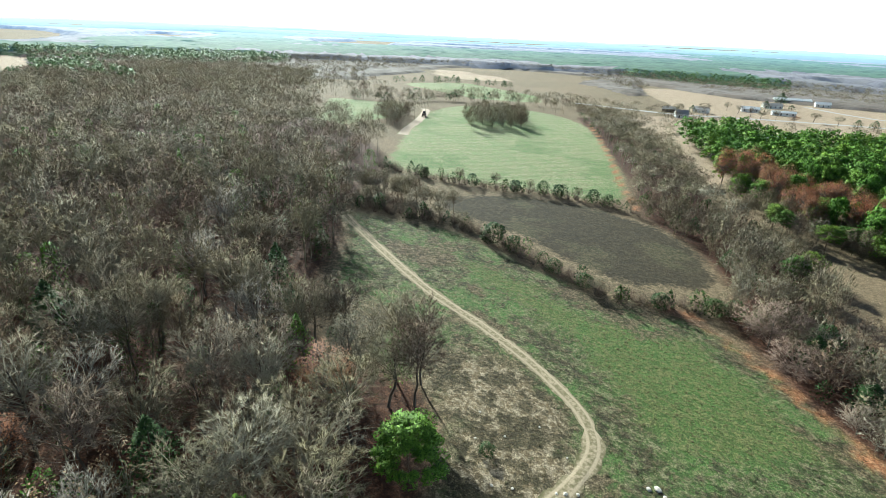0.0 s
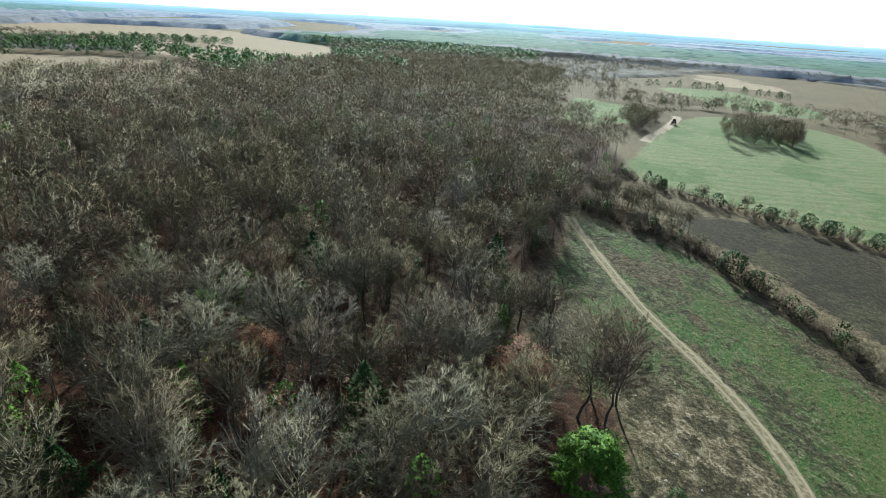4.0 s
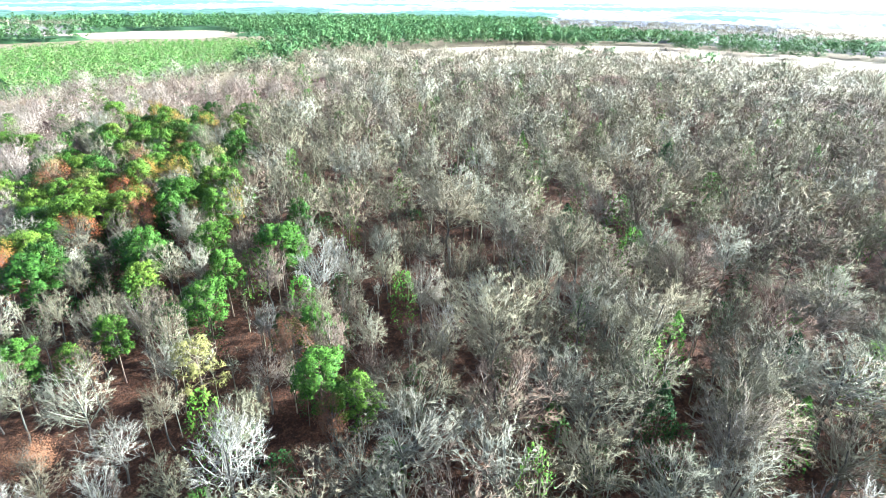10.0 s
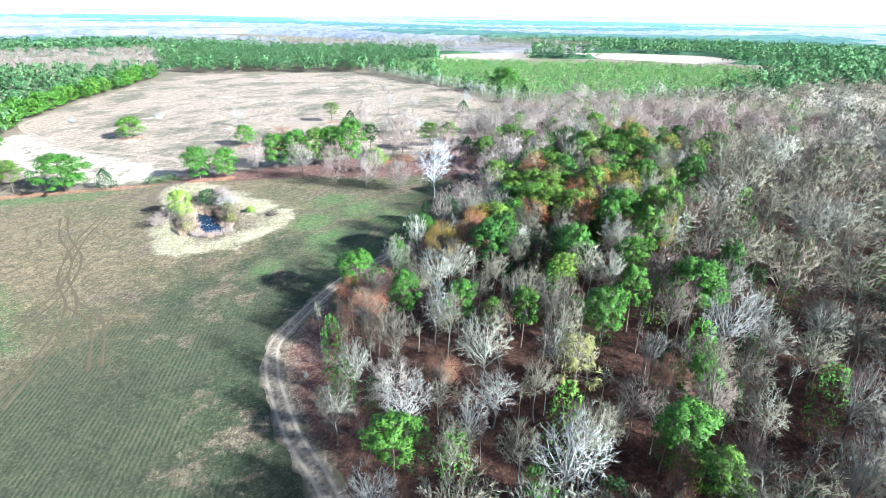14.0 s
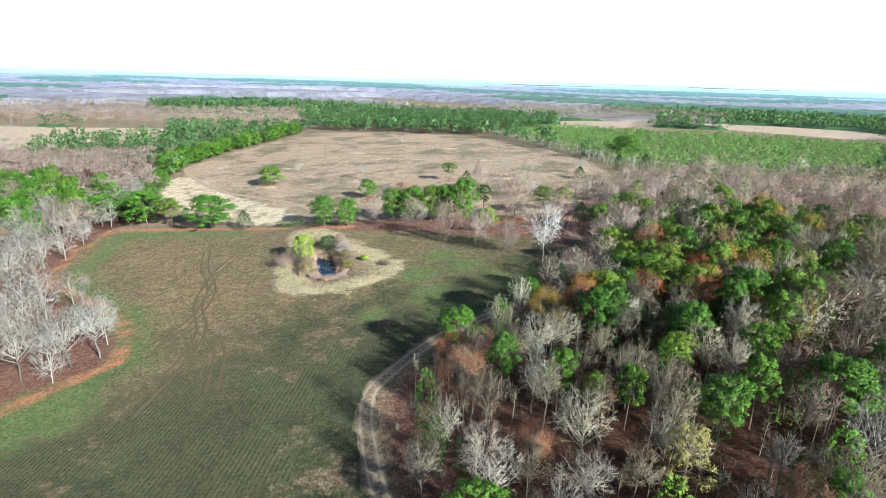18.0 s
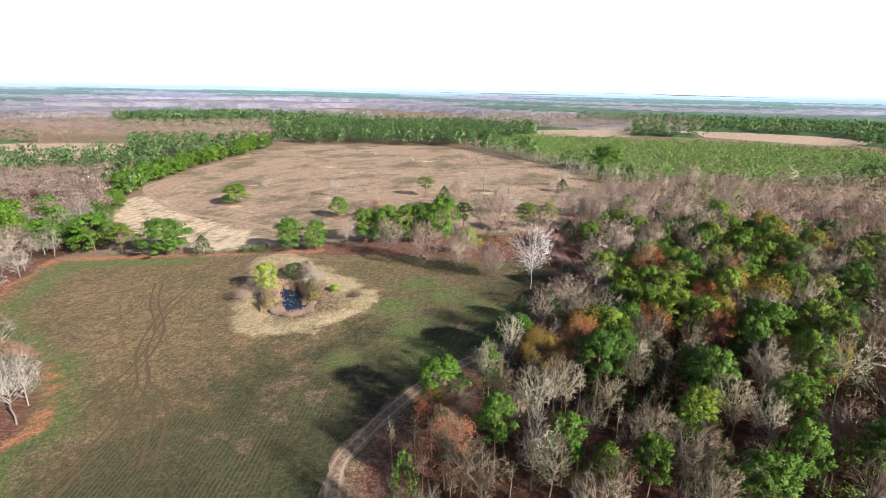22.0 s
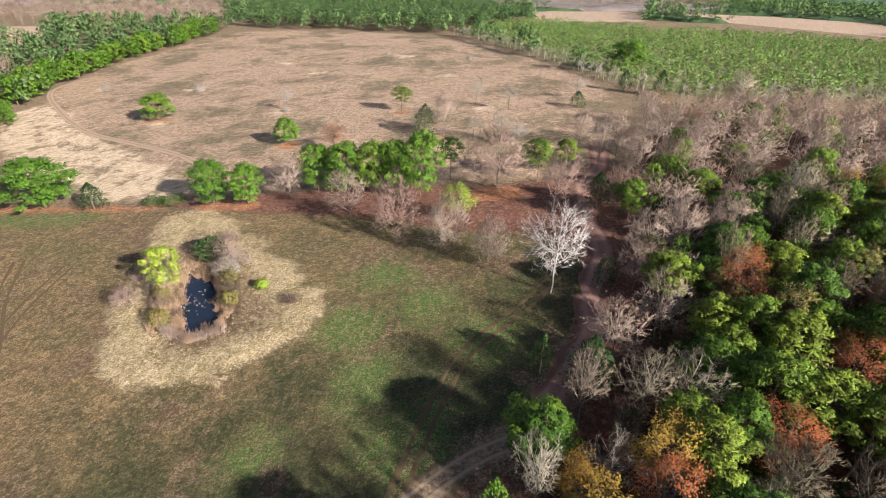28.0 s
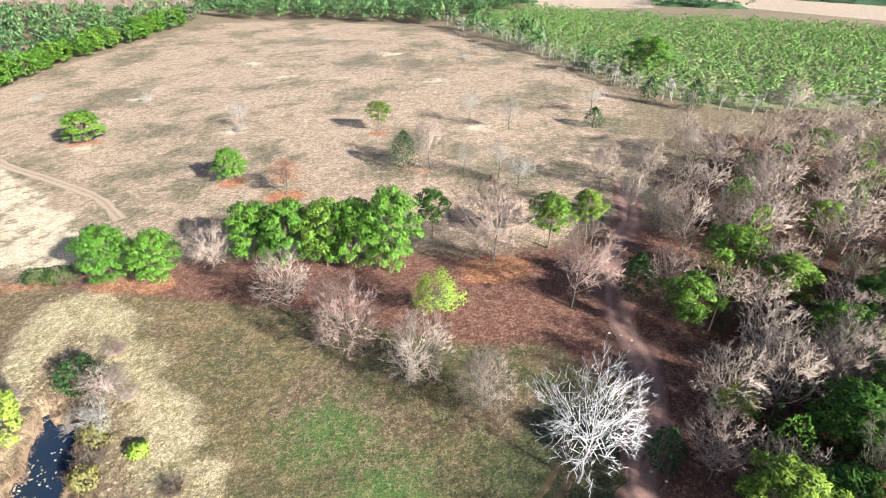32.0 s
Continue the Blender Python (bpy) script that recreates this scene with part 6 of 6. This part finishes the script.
south_p = scatter([SOUTH_FIELD], 2.1, (-45, -112, 95, -30))
south_p = south_p[(nearest([TRACK_SOUTH], south_p[:, 0], south_p[:, 1], False) > 2) & (rng.random(len(south_p)) < 0.8)]
crowd("rough_grass", south_p, tufts, (0.2, 0.45), (0.5, 1.0), GRASS, "rough green grass tufts in the south field", "grass")
crowd("rough_grass", p, tufts, (0.15, 0.35), (0.4, 0.8), GRASS, "low rough grass in the near field", "grass")


def bush(x, y, h, w, mat, label, name="bush"):
    root = new(name)
    root.location = (x, y, float(surface_z(np.array(x), np.array(y))) - 0.1)
    root.rotation_euler = (0, 0, rng.random() * 6)
    o = new("brush", mesh_of("brush", *thicket(rng, h, w, 90), mat))
    o.parent = root
    return tagged(root, label, "bush", "bushes at the pond")


def green_bush(x, y, h, w, mat, label):
    root = new("bush")
    root.location = (x, y, float(surface_z(np.array(x), np.array(y))) - 0.1)
    stem, leaves = cedar(rng, h, w, 700, 0.2, True)
    for n, g, mm in (("stem", stem, BRUSH), ("foliage", leaves, mat)):
        o = new(n, mesh_of(n, *g, mm))
        o.parent = root
    return tagged(root, label, "bush", "bushes at the pond")


bush(-35.3, 127.4, 1.9, 4.2, BRUSH, "low brown bush on the pond bank")
green_bush(-41.9, 132, 1.4, 2.4, LIME, "small bright green bush by the pond")
bush(-46.8, 131, 3.6, 5, BRUSH, "brown reedy bush at the water's edge")
green_bush(-46.2, 128.6, 2.6, 3.2, OLIVE, "yellow green bush at the water's edge")
green_bush(-54.5, 121.8, 3.2, 3.4, OLIVE, "olive reedy bush at the water's edge")
plant("juniper", -56.2, 142.4, 4.2, 6, "dark evergreen shrub leaning over the pond", "bushes at the pond")
plant("pale", -48.6, 135.2, 4.6, 6.5, "small dead tree with white branches by the pond", "bushes at the pond")
plant("pale", -60.4, 132.6, 4.2, 5.5, "small dead tree with white branches by the pond", "bushes at the pond")
green_bush(-48.2, 133.6, 3.0, 3.6, OLIVE, "olive bush at the water's edge")
for x, y, h, w in ((-66, 129, 2.4, 5), (-65, 134, 2.6, 5), (-64, 139, 2.2, 5), (-55, 148, 2.4, 5), (-51, 142, 2.8, 5), (-48, 140, 2.2, 4.5), (-60, 146, 2.2, 5)):
    bush(x, y, h, w, ROSY, "rosy leafless brush on the pond bank")
for k, (bx, by) in enumerate(pond_mid + (pond_ring[::2] - pond_mid) * 1.16):
    bush(bx + rng.normal(0, 0.5), by + rng.normal(0, 0.5), rng.uniform(0.9, 1.5), rng.uniform(1.8, 3.0), REED if k % 4 else BRUSH, "rosy brown dry brush round the pond")
for x, y, h, w in ((99, -111, 5.5, 6), (93, -114, 6, 7), (87, -117, 5, 6), (80, -118.5, 6.5, 7), (74, -121, 5, 6), (66, -120, 4.5, 5), (96, -121, 7, 8)):
    plant("low", x, y, h, w, "brushy leafless grey tree in the field hedge", "hedge trees")
bush(-55.5, 123.5, 2.6, 4, REED, "tall rosy dry brush leaning over the pond")
green_bush(-58, 128.5, 2.4, 3, OLIVE, "olive brush at the pond's edge")
bush(-58.5, 135.5, 2.4, 4, REED, "tall rosy dry brush leaning over the pond")
bush(-57.2, 126.5, 3.6, 5.5, BRUSH, "brown leafless bush beside the pond")
bush(-61, 130.5, 3.4, 5.5, BRUSH, "brown leafless bush beside the pond")
bush(-53, 141, 3.6, 6, BRUSH, "brown leafless bush beside the pond")
green_bush(-77, 166.3, 2.6, 6, EVERGREEN, "low green shrub on the field edge")
green_bush(-82, 166.5, 2.2, 5, EVERGREEN, "low green shrub on the field edge")


# pale brush standing in the brown field, and stalks beside the track
for x, y, h, w in ((-124.7, 274.3, 4.2, 7), (-169.9, 278.2, 3.8, 6), (-91.5, 381.7, 4, 6), (-15.3, 326.8, 3, 5), (-58.9, 346.4, 2.6, 4.5), (-75.8, 240, 3.2, 4)):
    bush(x, y, h, w, WHITE_BARK, "pale leafless bush standing in the brown field")
bush(-15.4, 62.3, 1.3, 0.9, WHITE_BARK, "small tuft of bleached dead stalks beside the track", "dead_stalks")
edge = along([(-9, 50), (-13, 58), (-15.5, 65), (-16.5, 72), (-14.5, 79), (-9.5, 88), (-3, 95)], 0.9, 2.0) + np.array([2.2, 0])
crowd("undergrowth", edge, big_brush, (1.0, 2.6), (2, 3.6), BRUSH, "tangled brown brush between the track and the woods", "undergrowth")


# ---- farmstead beyond the pines ----
WHITE_WALL = flat_material("white_siding", (0.78, 0.77, 0.74))
GREY_ROOF = flat_material("grey_roof", (0.3, 0.29, 0.28))
PALE_ROOF = flat_material("pale_metal_roof", (0.75, 0.76, 0.77), 0.45)
DARK_WOOD = flat_material("dark_boards", (0.1, 0.08, 0.07))
GLASS = flat_material("dark_glass", (0.03, 0.035, 0.04), 0.15)


def part(name, bm, mat, parent, label=""):
    me = bpy.data.meshes.new(name)
    bm.to_mesh(me)
    bm.free()
    me.materials.append(mat)
    o = new(name, me)
    o.parent = parent
    return tagged(o, label)


def slab(x0, y0, z0, x1, y1, z1):
    bm = bmesh.new()
    bmesh.ops.create_cube(bm, size=1, matrix=Matrix.LocRotScale(((x0 + x1) / 2, (y0 + y1) / 2, (z0 + z1) / 2), None, (x1 - x0, y1 - y0, z1 - z0)))
    return bm


def farm_house(x, y, wide, deep, high, rise, turn, wall, roof, label, name="farm_house"):
    root = new(name)
    root.location, root.rotation_euler = (x, y, float(ground_z(x, y)) - 0.1), (0, 0, radians(turn))
    a, b = wide / 2, deep / 2
    bm = bmesh.new()
    vs = [bm.verts.new(c) for c in ((-a, -b, 0), (a, -b, 0), (a, b, 0), (-a, b, 0), (-a, -b, high), (a, -b, high), (a, b, high), (-a, b, high), (-a, 0, high + rise), (a, 0, high + rise))]
    for f in ((0, 1, 5, 4), (2, 3, 7, 6), (1, 2, 6, 9, 5), (3, 0, 4, 8, 7)):
        bm.faces.new([vs[k] for k in f])
    part("wall", bm, wall, root)
    bm = bmesh.new()
    for s in (-1, 1):
        pts = [(-a - 0.4, s * (b + 0.4), high - 0.15), (a + 0.4, s * (b + 0.4), high - 0.15), (a + 0.4, 0, high + rise + 0.12), (-a - 0.4, 0, high + rise + 0.12)]
        lo = [bm.verts.new(p) for p in pts]
        hi = [bm.verts.new((p[0], p[1], p[2] + 0.18)) for p in pts]
        for f in ((lo[3], lo[2], lo[1], lo[0]), hi):
            bm.faces.new(f)
        for k in range(4):
            bm.faces.new((lo[k], lo[(k + 1) % 4], hi[(k + 1) % 4], hi[k]))
    part("roof", bm, roof, root)
    n = max(2, int(wide / 4))
    for s in (-1, 1):
        for k in range(n):
            cx = -a + (k + 0.5) * wide / n
            if k == n // 2 and s > 0:
                part("door", slab(cx - 0.5, s * b - 0.04, 0.1, cx + 0.5, s * b + 0.04, 2.2), DARK_WOOD, root)
            else:
                part("window", slab(cx - 0.6, s * b - 0.04, 1.0, cx + 0.6, s * b + 0.04, 2.1), GLASS, root)
    return tagged(root, label, "house", "farm buildings")


for row in ((64, -452, 9, 7, 3, 2.6, 25, WHITE_WALL, GREY_ROOF, "small white farmhouse with a grey roof"),
            (77, -478, 12, 7, 2.6, 1.6, 10, DARK_WOOD, GREY_ROOF, "dark open-sided wooden shed"),
            (56, -500, 11, 7, 2.8, 1.8, -15, WHITE_WALL, GREY_ROOF, "white house beside bare trees"),
            (23, -548, 14, 8, 2.8, 1.6, 12, WHITE_WALL, PALE_ROOF, "white ranch house among yard trees"),
            (-2.6, -546, 18, 5, 2.7, 1.0, 15, WHITE_WALL, PALE_ROOF, "long white mobile home"),
            (8, -600, 16, 8, 3, 1.6, 20, WHITE_WALL, GREY_ROOF, "white farm house behind the field"),
            (-7.5, -676, 34, 8, 3.2, 1.4, 12, WHITE_WALL, PALE_ROOF, "long low white farm building"),
            (-34, -660, 13, 7, 3, 1.8, 10, WHITE_WALL, PALE_ROOF, "pale blue white house by the road"),
            (-1.6, -392, 20, 9, 3, 1.5, 18, WHITE_WALL, PALE_ROOF, "white metal-roofed barn behind the pines")):
    farm_house(*row)
for x, y, k, h, w in ((70, -470, "bare", 9, 9), (52, -486, "bare", 10, 11), (60, -476, "cedar", 8, 7), (12, -560, "cedar", 10, 9), (-8, -590, "cedar", 6, 7), (30, -520, "bare", 8, 8),
                      (20, -515, "bare", 8, 7), (2, -505, "bare", 9, 6), (12, -500, "bare", 7, 7), (-10, -500, "rust", 6, 8), (-24, -520, "bare", 8, 9), (-40, -515, "bare", 8, 9),
                      (-52, -512, "cedar", 7, 8), (-62, -508, "cedar", 8, 9), (40, -535, "bare", 8, 7), (2, -640, "cedar", 12, 13)):
    plant(k, x, y, h, w, group="yard trees of the farm")
ROAD = flat_material("pale_road", (0.42, 0.4, 0.38))
for line in ([(150, -455), (90, -462), (64, -470), (30, -490), (-20, -515), (-90, -540), (-200, -560)], [(-20, -640), (-60, -600), (-120, -575)]):
    ob = track(line, 3, ROAD, "pale farm road past the houses", 1, 0.15)


# ---- tractor at the edge of the pale field ----
def tractor(x, y, turn):
    root = new("tractor")
    root.location, root.rotation_euler = (x, y, float(ground_z(x, y))), (0, 0, radians(turn))
    part("body", slab(-0.5, -0.2, 0.9, 0.5, 2.4, 1.8), DARK_WOOD, root)
    part("cab", slab(-0.8, -1.6, 1.0, 0.8, -0.2, 2.9), GLASS, root)
    part("cab_roof", slab(-0.95, -1.8, 2.9, 0.95, 0, 3.05), DARK_WOOD, root)
    for sx_, yy, r in ((-1, -1.0, 0.9), (1, -1.0, 0.9), (-1, 1.8, 0.55), (1, 1.8, 0.55)):
        bm = bmesh.new()
        bmesh.ops.create_cone(bm, cap_ends=True, segments=18, radius1=r, radius2=r, depth=0.5, matrix=Matrix.Translation((sx_ * 1.05, yy, r)) @ Matrix.Rotation(radians(90), 4, "Y"))
        wheel = part("wheel", bm, DARK_WOOD, root)
        bm = bmesh.new()
        bmesh.ops.create_cone(bm, cap_ends=True, segments=14, radius1=r * 0.5, radius2=r * 0.5, depth=0.54, matrix=Matrix.Translation((sx_ * 1.05, yy, r)) @ Matrix.Rotation(radians(90), 4, "Y"))
        part("rim", bm, PALE_ROOF, wheel)
    return tagged(root, "dark tractor parked at the edge of the green field", "tractor")


tractor(180, -270, 30)


# ---- stones and litter on the tracks ----
def stone(x, y, s, mat, label):
    bm = bmesh.new()
    s *= 0.6
    bmesh.ops.create_icosphere(bm, subdivisions=1, radius=s)
    for v in bm.verts:
        v.co *= rng.uniform(0.7, 1.2)
        v.co.z = v.co.z * 0.55
    me = bpy.data.meshes.new("stone")
    bm.to_mesh(me)
    bm.free()
    me.materials.append(mat)
    o = new("stone", me)
    o.location = (x, y, float(surface_z(np.array(x), np.array(y))) + s * 0.2)
    return tagged(o, label, "stone", "stones by the tracks")


CHALK = flat_material("pale_stone", (0.6, 0.55, 0.48))
for x, y, s in ((13.2, 152.5, 0.35), (14.6, 152.0, 0.3), (15.8, 151.0, 0.32), (16.4, 141.5, 0.4), (13.6, 131.5, 0.4), (14.8, 130.5, 0.3), (15.4, 126, 0.28), (14.2, 158, 0.3),
                (11.5, -49.5, 0.5), (12.8, -57, 0.35), (9.6, -52, 0.45), (24, -52, 0.4), (21, -55, 0.35), (26, -57, 0.4), (18, -60, 0.3), (-3, -54, 0.4), (1.6, -59.6, 0.9), (2.6, -58.8, 0.6), (0.6, -58.9, 0.5), (10.9, -51.1, 0.6), (11.8, -50.4, 0.4), (18.6, -46.4, 0.5), (16.4, -47.6, 0.4)):
    stone(x, y, s, CHALK, "pale rough stone beside the track")
